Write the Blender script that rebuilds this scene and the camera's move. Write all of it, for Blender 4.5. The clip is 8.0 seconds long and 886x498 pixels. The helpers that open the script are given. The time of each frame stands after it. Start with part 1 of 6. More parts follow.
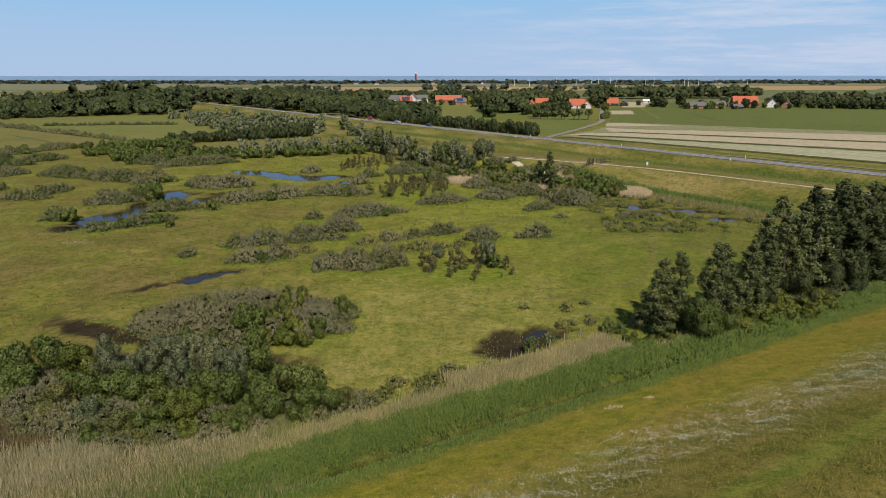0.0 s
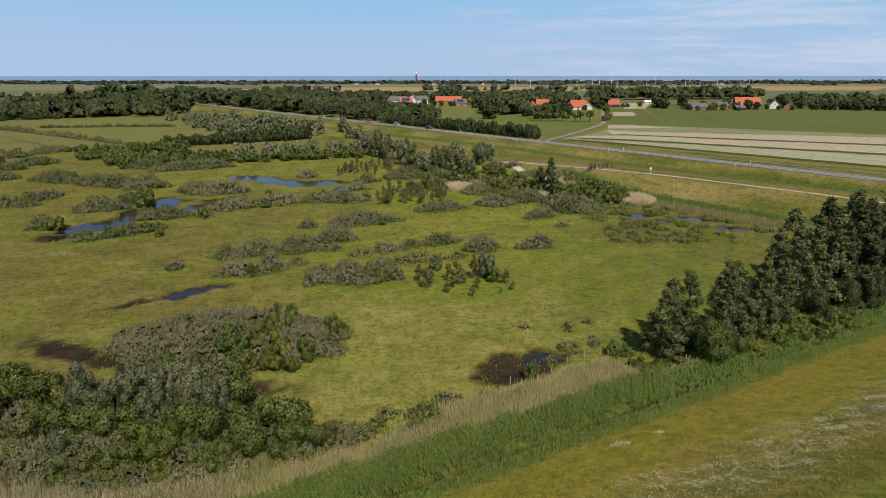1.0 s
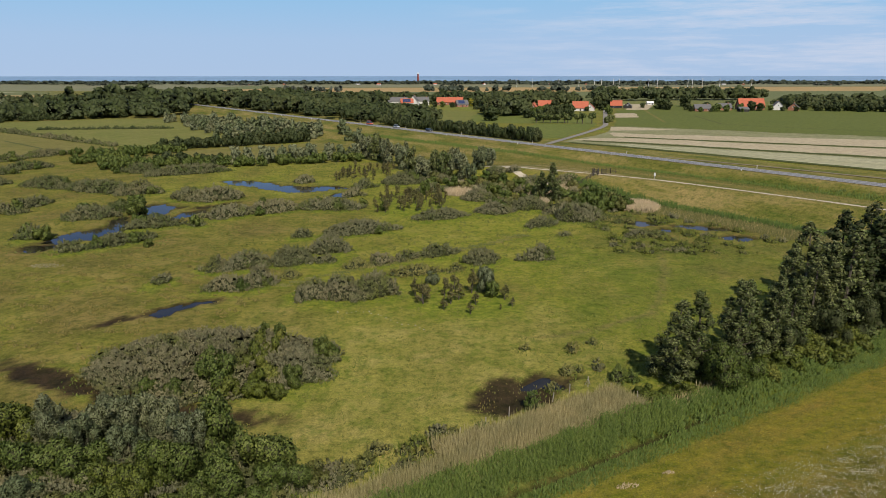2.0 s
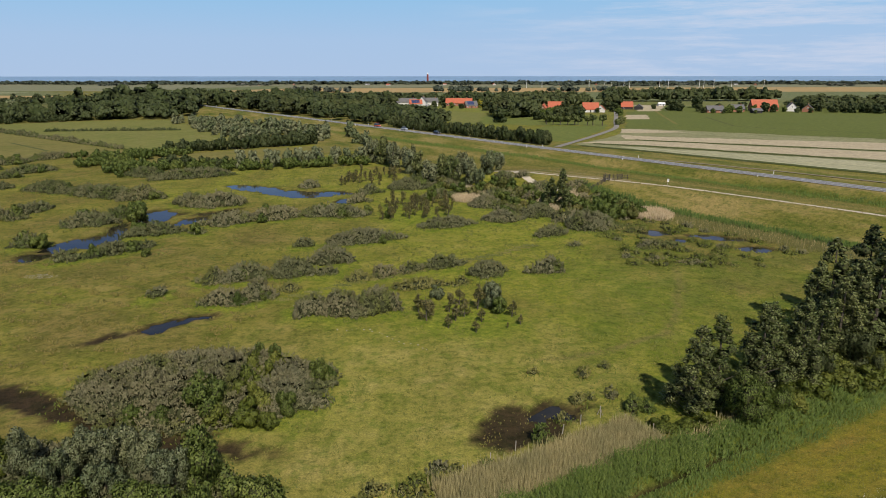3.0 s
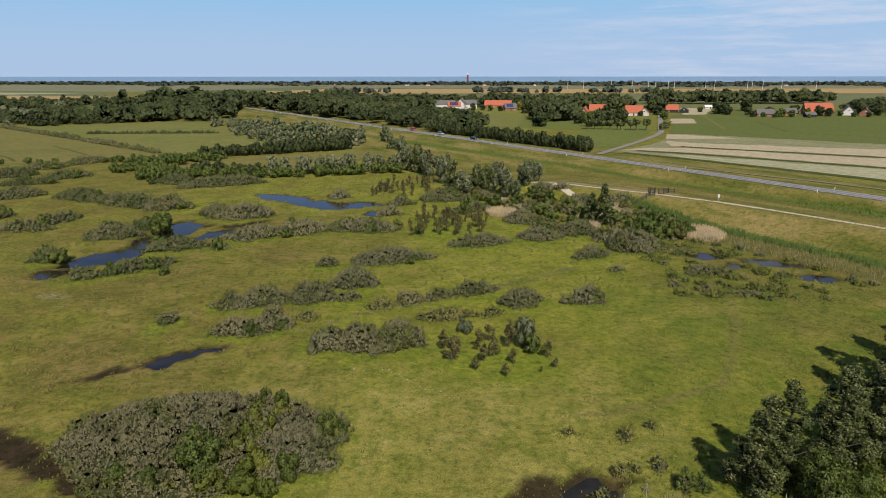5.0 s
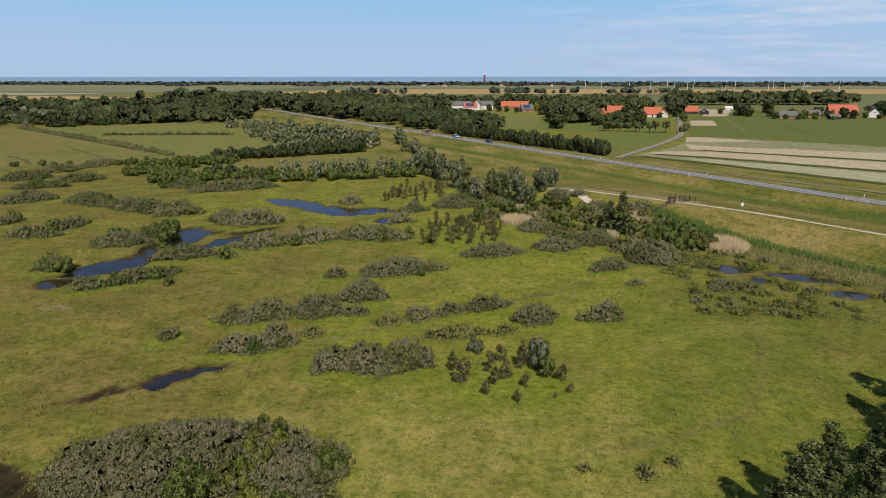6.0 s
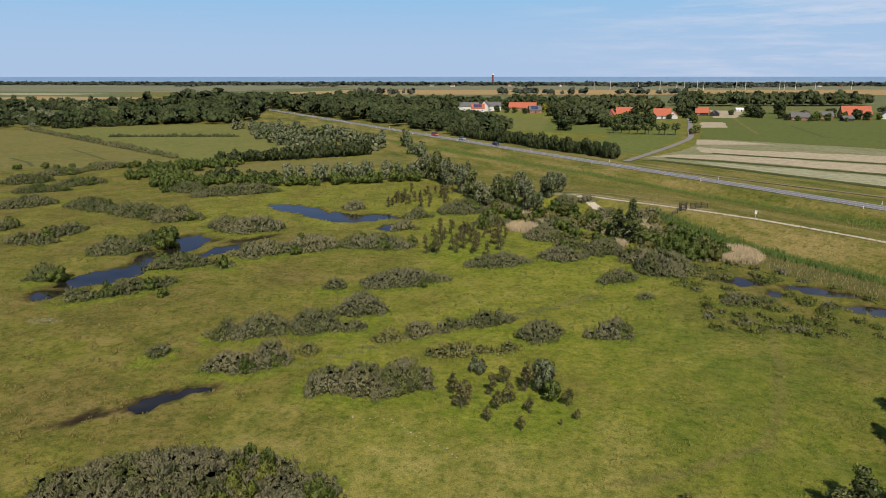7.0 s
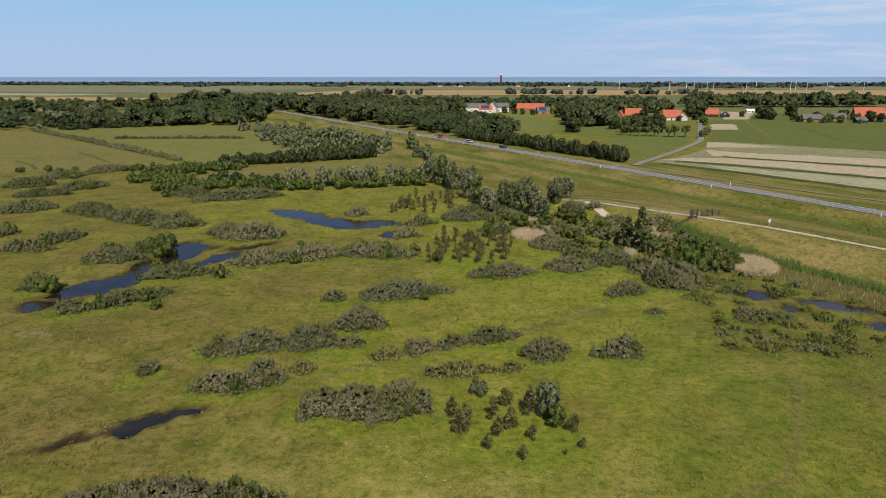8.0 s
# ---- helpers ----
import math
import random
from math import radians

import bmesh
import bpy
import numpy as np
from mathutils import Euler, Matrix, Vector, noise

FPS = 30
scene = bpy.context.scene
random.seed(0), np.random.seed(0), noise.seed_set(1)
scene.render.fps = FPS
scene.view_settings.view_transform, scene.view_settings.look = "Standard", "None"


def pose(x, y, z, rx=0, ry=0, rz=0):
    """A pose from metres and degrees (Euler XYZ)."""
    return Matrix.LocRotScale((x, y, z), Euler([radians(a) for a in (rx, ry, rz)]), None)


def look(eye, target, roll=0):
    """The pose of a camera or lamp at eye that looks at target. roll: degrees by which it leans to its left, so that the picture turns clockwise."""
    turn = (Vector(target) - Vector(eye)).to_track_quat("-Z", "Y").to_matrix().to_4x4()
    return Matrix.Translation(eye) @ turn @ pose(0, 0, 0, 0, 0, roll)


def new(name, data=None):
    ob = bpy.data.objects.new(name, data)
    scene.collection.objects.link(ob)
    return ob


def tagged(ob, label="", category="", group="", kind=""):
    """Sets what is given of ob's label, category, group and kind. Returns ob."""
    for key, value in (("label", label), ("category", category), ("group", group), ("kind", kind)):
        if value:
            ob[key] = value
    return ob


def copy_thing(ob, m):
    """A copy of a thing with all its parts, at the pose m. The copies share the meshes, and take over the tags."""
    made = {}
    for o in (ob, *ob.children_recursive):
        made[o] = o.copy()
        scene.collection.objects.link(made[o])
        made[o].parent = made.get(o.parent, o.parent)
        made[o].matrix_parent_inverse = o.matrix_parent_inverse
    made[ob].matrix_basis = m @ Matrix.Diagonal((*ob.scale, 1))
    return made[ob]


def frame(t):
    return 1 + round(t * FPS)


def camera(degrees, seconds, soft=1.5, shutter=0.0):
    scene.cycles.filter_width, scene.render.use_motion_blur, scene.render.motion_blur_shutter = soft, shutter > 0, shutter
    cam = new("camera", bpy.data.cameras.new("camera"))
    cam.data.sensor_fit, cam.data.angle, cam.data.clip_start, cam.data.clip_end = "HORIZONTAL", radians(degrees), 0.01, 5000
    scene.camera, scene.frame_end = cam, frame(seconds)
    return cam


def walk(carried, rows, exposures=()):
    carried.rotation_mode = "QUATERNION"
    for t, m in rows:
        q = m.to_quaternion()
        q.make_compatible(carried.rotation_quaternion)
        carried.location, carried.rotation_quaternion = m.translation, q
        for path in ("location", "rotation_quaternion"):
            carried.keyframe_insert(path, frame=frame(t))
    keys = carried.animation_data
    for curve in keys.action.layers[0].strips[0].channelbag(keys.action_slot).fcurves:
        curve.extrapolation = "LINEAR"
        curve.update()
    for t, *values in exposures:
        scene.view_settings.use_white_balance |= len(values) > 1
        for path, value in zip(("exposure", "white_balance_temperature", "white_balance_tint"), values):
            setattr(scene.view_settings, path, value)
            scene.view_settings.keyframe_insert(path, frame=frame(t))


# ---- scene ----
# ---- camera ----
cam = camera(69.7, 8.0, soft=0.9)
ROWS = [
    (0.0, 0.000, 0.000, 30.000, 0.012), (0.5, 0.266, 2.240, 30.466, 0.043), (1.0, 0.567, 4.458, 30.939, 0.082),
    (1.5, 0.915, 6.690, 31.409, 0.128), (3.0, 1.816, 13.394, 32.725, 1.079), (3.5, 2.082, 15.564, 33.188, 1.950),
    (4.0, 2.336, 17.710, 33.669, 2.813), (4.5, 2.575, 19.884, 34.140, 3.670), (6.0, 3.133, 26.562, 35.556, 6.049),
    (6.5, 3.336, 28.729, 35.983, 6.404), (7.0, 3.586, 30.869, 36.423, 6.777), (7.5, 3.837, 32.964, 36.868, 7.155),
    (8.0, 4.051, 35.015, 37.299, 7.509),
]
walk(cam, [(t, pose(x, y, z, 90 - 15.27, 0.03, yaw)) for t, x, y, z, yaw in ROWS])

# ---- light ----
SUN_EL, SUN_DIR = radians(46), Vector((0.27, -0.96, 0)).normalized()
world = bpy.data.worlds.new("sky")
scene.world = world
world.use_nodes = True
wn, wl = world.node_tree.nodes, world.node_tree.links
sky = wn.new("ShaderNodeTexSky")
sky.sky_type, sky.sun_disc, sky.sun_elevation = "NISHITA", False, SUN_EL
sky.sun_rotation = math.atan2(SUN_DIR.x, SUN_DIR.y)
sky.air_density, sky.dust_density, sky.ozone_density = 1.0, 0.3, 3.0
back = wn["Background"]
back.inputs["Strength"].default_value = 0.085
# blue haze towards the horizon, and thin streaks of high cloud
tc, split, haze = wn.new("ShaderNodeTexCoord"), wn.new("ShaderNodeSeparateXYZ"), wn.new("ShaderNodeValToRGB")
hz = haze.color_ramp.elements
hz[0].position, hz[0].color = 0.0, (4.9, 6.5, 9.0, 1)
hz[1].position, hz[1].color = 0.11, (3.5, 6.3, 9.4, 1)
hz.new(0.17).color = (2.1, 3.7, 6.8, 1)
hz.new(0.24).color = (1.3, 2.4, 5.0, 1)
hz.new(0.45).color = (1.0, 2.1, 4.8, 1)
hz.new(0.05).color = (4.6, 6.5, 9.2, 1)
fade = wn.new("ShaderNodeMapRange")
fade.inputs[1].default_value, fade.inputs[2].default_value, fade.inputs[3].default_value, fade.inputs[4].default_value = 0.25, 0.7, 1.0, 0.0
hm = wn.new("ShaderNodeMix")
hm.data_type = "RGBA"
wl.new(tc.outputs["Generated"], split.inputs[0])
wl.new(split.outputs["Z"], haze.inputs["Fac"])
wl.new(split.outputs["Z"], fade.inputs[0])
wl.new(fade.outputs[0], hm.inputs[0])
wl.new(sky.outputs["Color"], hm.inputs[6])
wl.new(haze.outputs["Color"], hm.inputs[7])
mp, cn = wn.new("ShaderNodeMapping"), wn.new("ShaderNodeTexNoise")
mp.inputs["Scale"].default_value, mp.inputs["Rotation"].default_value = (3.0, 2.2, 30.0), (0.05, 0.10, 0)
cn.inputs["Scale"].default_value, cn.inputs["Detail"].default_value, cn.inputs["Roughness"].default_value = 1.9, 8, 0.66
cr = wn.new("ShaderNodeValToRGB")
cr.color_ramp.elements[0].position, cr.color_ramp.elements[1].position = 0.45, 0.66
cr.color_ramp.elements[1].color = (0.72, 0.72, 0.72, 1)
# the streaks lie in the eastern half of the sky
east = wn.new("ShaderNodeMapRange")
east.inputs[1].default_value, east.inputs[2].default_value = -0.05, 0.35
wl.new(split.outputs["X"], east.inputs[0])
both = wn.new("ShaderNodeMath")
both.operation = "MULTIPLY"
cm = wn.new("ShaderNodeMix")
cm.data_type = "RGBA"
cm.inputs[7].default_value = (7.4, 8.0, 9.6, 1)
wl.new(tc.outputs["Generated"], mp.inputs["Vector"])
wl.new(mp.outputs["Vector"], cn.inputs["Vector"])
wl.new(cn.outputs["Fac"], cr.inputs["Fac"])
wl.new(cr.outputs["Color"], both.inputs[0])
wl.new(east.outputs[0], both.inputs[1])
wl.new(both.outputs[0], cm.inputs[0])
wl.new(hm.outputs[2], cm.inputs[6])
wl.new(cm.outputs[2], back.inputs["Color"])
sun = new("sun", bpy.data.lights.new("sun", "SUN"))
sun.data.energy, sun.data.angle, sun.data.color = 4.6, radians(0.53), (1.0, 0.915, 0.80)
sun.matrix_world = look(SUN_DIR * math.cos(SUN_EL) + Vector((0, 0, math.sin(SUN_EL))), (0, 0, 0))
scene.view_settings.exposure = 0.0

# ---- materials ----
class Nodes:
    """A node material under construction."""

    def __init__(self, name):
        self.mat = bpy.data.materials.new(name)
        self.mat.use_nodes = True
        self.tree = self.mat.node_tree
        self.bsdf = self.tree.nodes["Principled BSDF"]
        self.out = self.tree.nodes["Material Output"]

    def add(self, kind, **values):
        node = self.tree.nodes.new(kind)
        for key, value in values.items():
            node.inputs[key.replace("_", " ")].default_value = value
        return node

    def link(self, a, b):
        self.tree.links.new(a, b)

    def noise(self, scale, detail=3.0, rough=0.55, stretch=None, world_space=True):
        n = self.add("ShaderNodeTexNoise", Scale=scale, Detail=detail, Roughness=rough)
        src = self.add("ShaderNodeNewGeometry").outputs["Position"] if world_space else self.add("ShaderNodeTexCoord").outputs["Object"]
        if stretch:
            m = self.add("ShaderNodeMapping", Rotation=(0, 0, stretch[3]), Scale=tuple(1 / k for k in stretch[:3]))
            m.vector_type = "TEXTURE"
            self.link(src, m.inputs["Vector"])
            src = m.outputs["Vector"]
        self.link(src, n.inputs["Vector"])
        return n.outputs["Fac"]

    def ramp(self, fac, *stops):
        r = self.add("ShaderNodeValToRGB")
        e = r.color_ramp.elements
        while len(e) < len(stops):
            e.new(0.5)
        for el, (pos, col) in zip(e, stops):
            el.position, el.color = pos, (*col, 1)
        self.link(fac, r.inputs["Fac"])
        return r.outputs["Color"]

    def band(self, fac, lo, hi):
        m = self.add("ShaderNodeMapRange")
        m.inputs[1].default_value, m.inputs[2].default_value = lo, hi
        self.link(fac, m.inputs[0])
        return m.outputs[0]

    def mix(self, fac, a, b, how="MIX"):
        m = self.add("ShaderNodeMix")
        m.data_type, m.blend_type = "RGBA", how
        for sock, val in ((m.inputs[0], fac), (m.inputs[6], a), (m.inputs[7], b)):
            if isinstance(val, (int, float)):
                sock.default_value = val
            elif isinstance(val, tuple):
                sock.default_value = (*val, 1)
            else:
                self.link(val, sock)
        return m.outputs[2]

    def attribute(self, name):
        a = self.add("ShaderNodeAttribute")
        a.attribute_name = name
        return a.outputs["Fac"]

    def bump(self, fac, strength, distance):
        b = self.add("ShaderNodeBump", Strength=strength, Distance=distance)
        self.link(fac, b.inputs["Height"])
        self.link(b.outputs["Normal"], self.bsdf.inputs["Normal"])

    def done(self, color=None, rough=0.9, spec=0.2, metal=0.0):
        if color is not None:
            if isinstance(color, tuple):
                self.bsdf.inputs["Base Color"].default_value = (*color, 1)
            else:
                self.link(color, self.bsdf.inputs["Base Color"])
        self.bsdf.inputs["Roughness"].default_value = rough
        self.bsdf.inputs["Specular IOR Level"].default_value = spec
        self.bsdf.inputs["Metallic"].default_value = metal
        return self.mat


def leaf_material(name, dark, mid, pale, sheer=0.2, rough=0.6, other=None, share=(0.52, 0.66)):
    """Foliage: every spray of leaves has its own tone, every plant its own cast."""
    n = Nodes(name)
    geo, info = n.add("ShaderNodeNewGeometry"), n.add("ShaderNodeObjectInfo")
    tone = n.ramp(geo.outputs["Random Per Island"], (0.0, dark), (0.5, mid), (1.0, pale))
    if other:
        tone = n.mix(n.band(n.noise(0.22, 3, 0.6), *share), tone, n.ramp(geo.outputs["Random Per Island"], (0.0, tuple(c * 0.65 for c in other)), (1.0, tuple(c * 1.35 for c in other))))
    cast = n.ramp(info.outputs["Random"], (0.0, (0.76, 0.82, 0.68)), (0.5, (1, 1, 1)), (1.0, (1.18, 1.10, 1.08)))
    patch = n.ramp(n.noise(0.35, 2), (0.3, (0.85, 0.88, 0.82)), (0.7, (1.12, 1.08, 1.0)))
    color = n.mix(1.0, n.mix(1.0, tone, cast, "MULTIPLY"), patch, "MULTIPLY")
    n.done(color, rough, 0.25)
    tr, mx = n.add("ShaderNodeBsdfTranslucent"), n.add("ShaderNodeMixShader", Fac=sheer)
    n.link(color, tr.inputs["Color"])
    n.link(n.bsdf.outputs[0], mx.inputs[1])
    n.link(tr.outputs[0], mx.inputs[2])
    n.link(mx.outputs[0], n.out.inputs["Surface"])
    return n.mat


def plain(name, color, rough=0.8, spec=0.3, metal=0.0, vary=0.15, scale=0.6):
    n = Nodes(name)
    dark = tuple(c * (1 - vary) for c in color)
    pale = tuple(min(1, c * (1 + vary)) for c in color)
    col = n.mix(0.35, n.ramp(n.noise(scale, 3), (0.3, dark), (0.7, pale)), n.ramp(n.noise(scale * 9, 3), (0.3, dark), (0.7, pale)))
    return n.done(col, rough, spec, metal)


def field_material(name, a, b, c, angle, along=0.02, across=0.5):
    """Cropped or mown land with faint lines along the working direction."""
    n = Nodes(name)
    base = n.mix(0.4, n.ramp(n.noise(0.018, 4, 0.6), (0.3, a), (0.7, b)), n.ramp(n.noise(0.07, 5, 0.7), (0.38, a), (0.62, c)))
    rows = n.band(n.noise(1.0, 3, 0.6, (along, across, 0.1, angle)), 0.35, 0.7)
    fine = n.ramp(n.noise(0.35, 6, 0.75), (0.3, (0.68, 0.70, 0.68)), (0.7, (1.26, 1.24, 1.20)))
    return n.done(n.mix(1.0, n.mix(rows, base, c), fine, "MULTIPLY"), 0.95, 0.1)


M_BUCK = leaf_material("buckthorn_leaves", (0.130, 0.126, 0.066), (0.172, 0.165, 0.090), (0.226, 0.215, 0.128), 0.26, other=(0.110, 0.126, 0.034), share=(0.49, 0.64))
M_OLIVE = leaf_material("olive_leaves", (0.112, 0.120, 0.032), (0.160, 0.160, 0.048), (0.215, 0.20, 0.075))
M_GREEN = leaf_material("green_leaves", (0.062, 0.088, 0.016), (0.100, 0.134, 0.028), (0.160, 0.196, 0.050))
M_LIME = leaf_material("young_leaves", (0.080, 0.100, 0.016), (0.122, 0.142, 0.024), (0.175, 0.192, 0.040))
M_SILVER = leaf_material("silver_leaves", (0.088, 0.108, 0.048), (0.136, 0.158, 0.082), (0.215, 0.236, 0.140))
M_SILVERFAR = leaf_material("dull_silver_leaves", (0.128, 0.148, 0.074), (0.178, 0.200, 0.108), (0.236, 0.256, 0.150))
M_BUCKFAR = leaf_material("dark_buckthorn_leaves", (0.108, 0.110, 0.050), (0.142, 0.140, 0.068), (0.182, 0.176, 0.094), 0.26, other=(0.088, 0.110, 0.028), share=(0.48, 0.62))
M_POPLAR = leaf_material("poplar_leaves", (0.080, 0.104, 0.028), (0.124, 0.150, 0.045), (0.215, 0.235, 0.105))
M_DARK = leaf_material("dark_leaves", (0.054, 0.070, 0.026), (0.068, 0.088, 0.032), (0.088, 0.108, 0.042), 0.3)
M_WOODGREEN = leaf_material("wood_leaves", (0.060, 0.078, 0.026), (0.077, 0.097, 0.034), (0.098, 0.116, 0.045), 0.3)
M_CONIFER = leaf_material("needles", (0.092, 0.092, 0.032), (0.150, 0.138, 0.054), (0.215, 0.185, 0.084))
# distance haze is mixed into this leaf colour: greyer, bluer and paler
M_HAZEWOOD = leaf_material("hazed_leaves", (0.064, 0.078, 0.060), (0.078, 0.092, 0.072), (0.094, 0.108, 0.086))
M_YELLOW = leaf_material("golden_leaves", (0.20, 0.19, 0.02), (0.30, 0.28, 0.03), (0.40, 0.36, 0.05))
M_REED = leaf_material("green_reed", (0.050, 0.086, 0.014), (0.080, 0.124, 0.020), (0.118, 0.162, 0.032))
M_STRAW = leaf_material("dry_reed", (0.16, 0.135, 0.058), (0.26, 0.225, 0.105), (0.36, 0.31, 0.165))
M_TUFT = leaf_material("grass_tufts", (0.090, 0.104, 0.018), (0.130, 0.138, 0.026), (0.170, 0.168, 0.038))
# dark colour of the crowns' inner balls, painting the shade between the leaves
M_INSIDE = plain("painted_inner_shade", (0.044, 0.048, 0.020), 0.95, 0.1, vary=0.3, scale=3)
M_RANK = leaf_material("rank_grass", (0.080, 0.108, 0.014), (0.120, 0.148, 0.020), (0.160, 0.180, 0.030))
M_STONE = plain("pale_stone", (0.34, 0.32, 0.27), 0.9, 0.2, vary=0.2, scale=3)
M_FLOWER = leaf_material("flower_heads", (0.55, 0.55, 0.50), (0.70, 0.70, 0.66), (0.80, 0.80, 0.78))
M_BARK = plain("bark", (0.085, 0.072, 0.055), 0.95, 0.1, vary=0.4, scale=3)
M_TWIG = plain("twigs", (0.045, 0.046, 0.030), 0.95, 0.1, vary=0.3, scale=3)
M_WOOD = plain("weathered_wood", (0.30, 0.27, 0.23), 0.9, 0.2, vary=0.25, scale=4)
M_DARKWOOD = plain("tarred_wood", (0.055, 0.048, 0.042), 0.85, 0.2, vary=0.3, scale=4)
M_WHITE = plain("white_paint", (0.75, 0.75, 0.73), 0.5, 0.4, vary=0.06, scale=2)
M_RED = plain("red_roof_tiles", (0.42, 0.115, 0.060), 0.75, 0.3, vary=0.22, scale=0.8)
M_GREYROOF = plain("grey_roof_tiles", (0.13, 0.125, 0.12), 0.8, 0.3, vary=0.25, scale=0.8)
M_BRICK = plain("brick", (0.30, 0.14, 0.085), 0.9, 0.2, vary=0.2, scale=2)
M_RENDERED = plain("white_render", (0.62, 0.60, 0.56), 0.85, 0.2, vary=0.08, scale=1)
M_TARWALL = plain("tarred_boards", (0.035, 0.034, 0.033), 0.8, 0.3, vary=0.2, scale=1)
M_WINDOW = plain("window_glass", (0.03, 0.04, 0.05), 0.08, 0.6, vary=0.2, scale=1)
M_SOLAR = plain("solar_cells", (0.03, 0.045, 0.11), 0.15, 0.6, vary=0.2, scale=1)
M_ASPHALT = plain("asphalt", (0.185, 0.180, 0.180), 0.85, 0.3, vary=0.10, scale=0.3)
M_LINE = plain("road_marking", (0.55, 0.55, 0.54), 0.6, 0.3, vary=0.08, scale=1)
M_GRIT = plain("shell_path", (0.48, 0.42, 0.32), 0.95, 0.1, vary=0.14, scale=0.4)
M_TYRE = plain("rubber", (0.02, 0.02, 0.02), 0.8, 0.3)
M_METAL = plain("grey_metal", (0.45, 0.46, 0.47), 0.4, 0.5, 0.6, 0.1)


def ground_material():
    n = Nodes("meadow_ground")
    big = n.noise(0.028, 3, 0.55)
    mid = n.noise(0.16, 4, 0.6)
    small = n.noise(1.3, 4, 0.65)
    tiny = n.noise(6.0, 3, 0.65)
    green = n.ramp(mid, (0.28, (0.118, 0.140, 0.018)), (0.50, (0.181, 0.186, 0.027)), (0.74, (0.242, 0.220, 0.052)))
    dry = n.ramp(mid, (0.28, (0.092, 0.088, 0.021)), (0.50, (0.146, 0.124, 0.033)), (0.76, (0.214, 0.162, 0.060)))
    meadow = n.mix(n.attribute("dry"), green, dry)
    meadow = n.mix(n.band(big, 0.56, 0.70), meadow, dry)
    meadow = n.mix(n.attribute("pale"), meadow, n.ramp(mid, (0.28, (0.150, 0.146, 0.032)), (0.50, (0.222, 0.200, 0.056)), (0.74, (0.295, 0.250, 0.090))))
    # haze painted into the ground: the grass turns pale grey-green with distance
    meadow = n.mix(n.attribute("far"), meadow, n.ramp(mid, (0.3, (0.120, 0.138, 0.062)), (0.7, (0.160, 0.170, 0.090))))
    slope = n.ramp(n.noise(0.13, 5, 0.65, (0.3, 1, 1, 0.529)), (0.30, (0.150, 0.160, 0.018)), (0.48, (0.228, 0.202, 0.025)), (0.66, (0.262, 0.186, 0.042)))
    slope = n.mix(n.attribute("upper"), slope, n.ramp(n.noise(0.3, 5, 0.65, (0.3, 1, 1, 0.529)), (0.32, (0.098, 0.100, 0.020)), (0.50, (0.150, 0.128, 0.030)), (0.68, (0.205, 0.160, 0.052))))
    color = n.mix(n.attribute("dike"), meadow, slope)
    color = n.mix(n.attribute("bank"), color, n.ramp(n.noise(0.13, 5, 0.65, (0.3, 1, 1, -0.922)), (0.34, (0.076, 0.098, 0.017)), (0.48, (0.152, 0.140, 0.034)), (0.62, (0.240, 0.190, 0.072))))
    color = n.mix(n.attribute("rank"), color, n.ramp(n.noise(0.5, 4, 0.65), (0.30, (0.098, 0.135, 0.014)), (0.70, (0.188, 0.215, 0.026))))
    color = n.mix(n.attribute("lush"), color, n.ramp(n.noise(0.4, 4, 0.65), (0.3, (0.052, 0.088, 0.014)), (0.7, (0.100, 0.130, 0.022))))
    color = n.mix(n.attribute("mown"), color, n.ramp(mid, (0.3, (0.130, 0.146, 0.022)), (0.7, (0.190, 0.188, 0.036))))
    wet = n.ramp(mid, (0.3, (0.018, 0.012, 0.008)), (0.7, (0.042, 0.028, 0.016)))
    color = n.mix(n.attribute("wet"), color, wet)
    color = n.mix(n.attribute("trail"), color, (0.150, 0.130, 0.045))
    tuft = n.ramp(small, (0.32, (0.60, 0.65, 0.57)), (0.46, (0.97, 0.98, 0.95)), (0.70, (1.24, 1.20, 1.15)))
    spots = n.ramp(n.noise(0.55, 3, 0.7), (0.47, (1.06, 1.03, 1.04)), (0.62, (0.72, 0.82, 0.66)))
    color = n.mix(1.0, color, spots, "MULTIPLY")
    fine = n.ramp(tiny, (0.32, (0.68, 0.71, 0.66)), (0.68, (1.28, 1.25, 1.21)))
    color = n.mix(1.0, n.mix(1.0, color, tuft, "MULTIPLY"), fine, "MULTIPLY")
    height = n.mix(0.4, n.noise(1.1, 4, 0.7), n.noise(5.0, 3, 0.7))
    n.bump(height, 0.7, 0.30)
    return n.done(color, 0.95, 0.1)


def water_material():
    n = Nodes("pond_water")
    n.bump(n.noise(1.2, 3, 0.6), 0.02, 0.05)
    n.done(n.ramp(n.noise(0.3, 3), (0.35, (0.010, 0.010, 0.008)), (0.7, (0.030, 0.025, 0.016))), 0.05, 0.5)
    n.bsdf.inputs["IOR"].default_value = 1.33
    return n.mat


M_GROUND, M_WATER = ground_material(), water_material()
M_SEA = plain("sea_water", (0.20, 0.31, 0.44), 0.5, 0.3, vary=0.12, scale=0.004)

# ---- mesh tools ----
rng = np.random.default_rng(7)


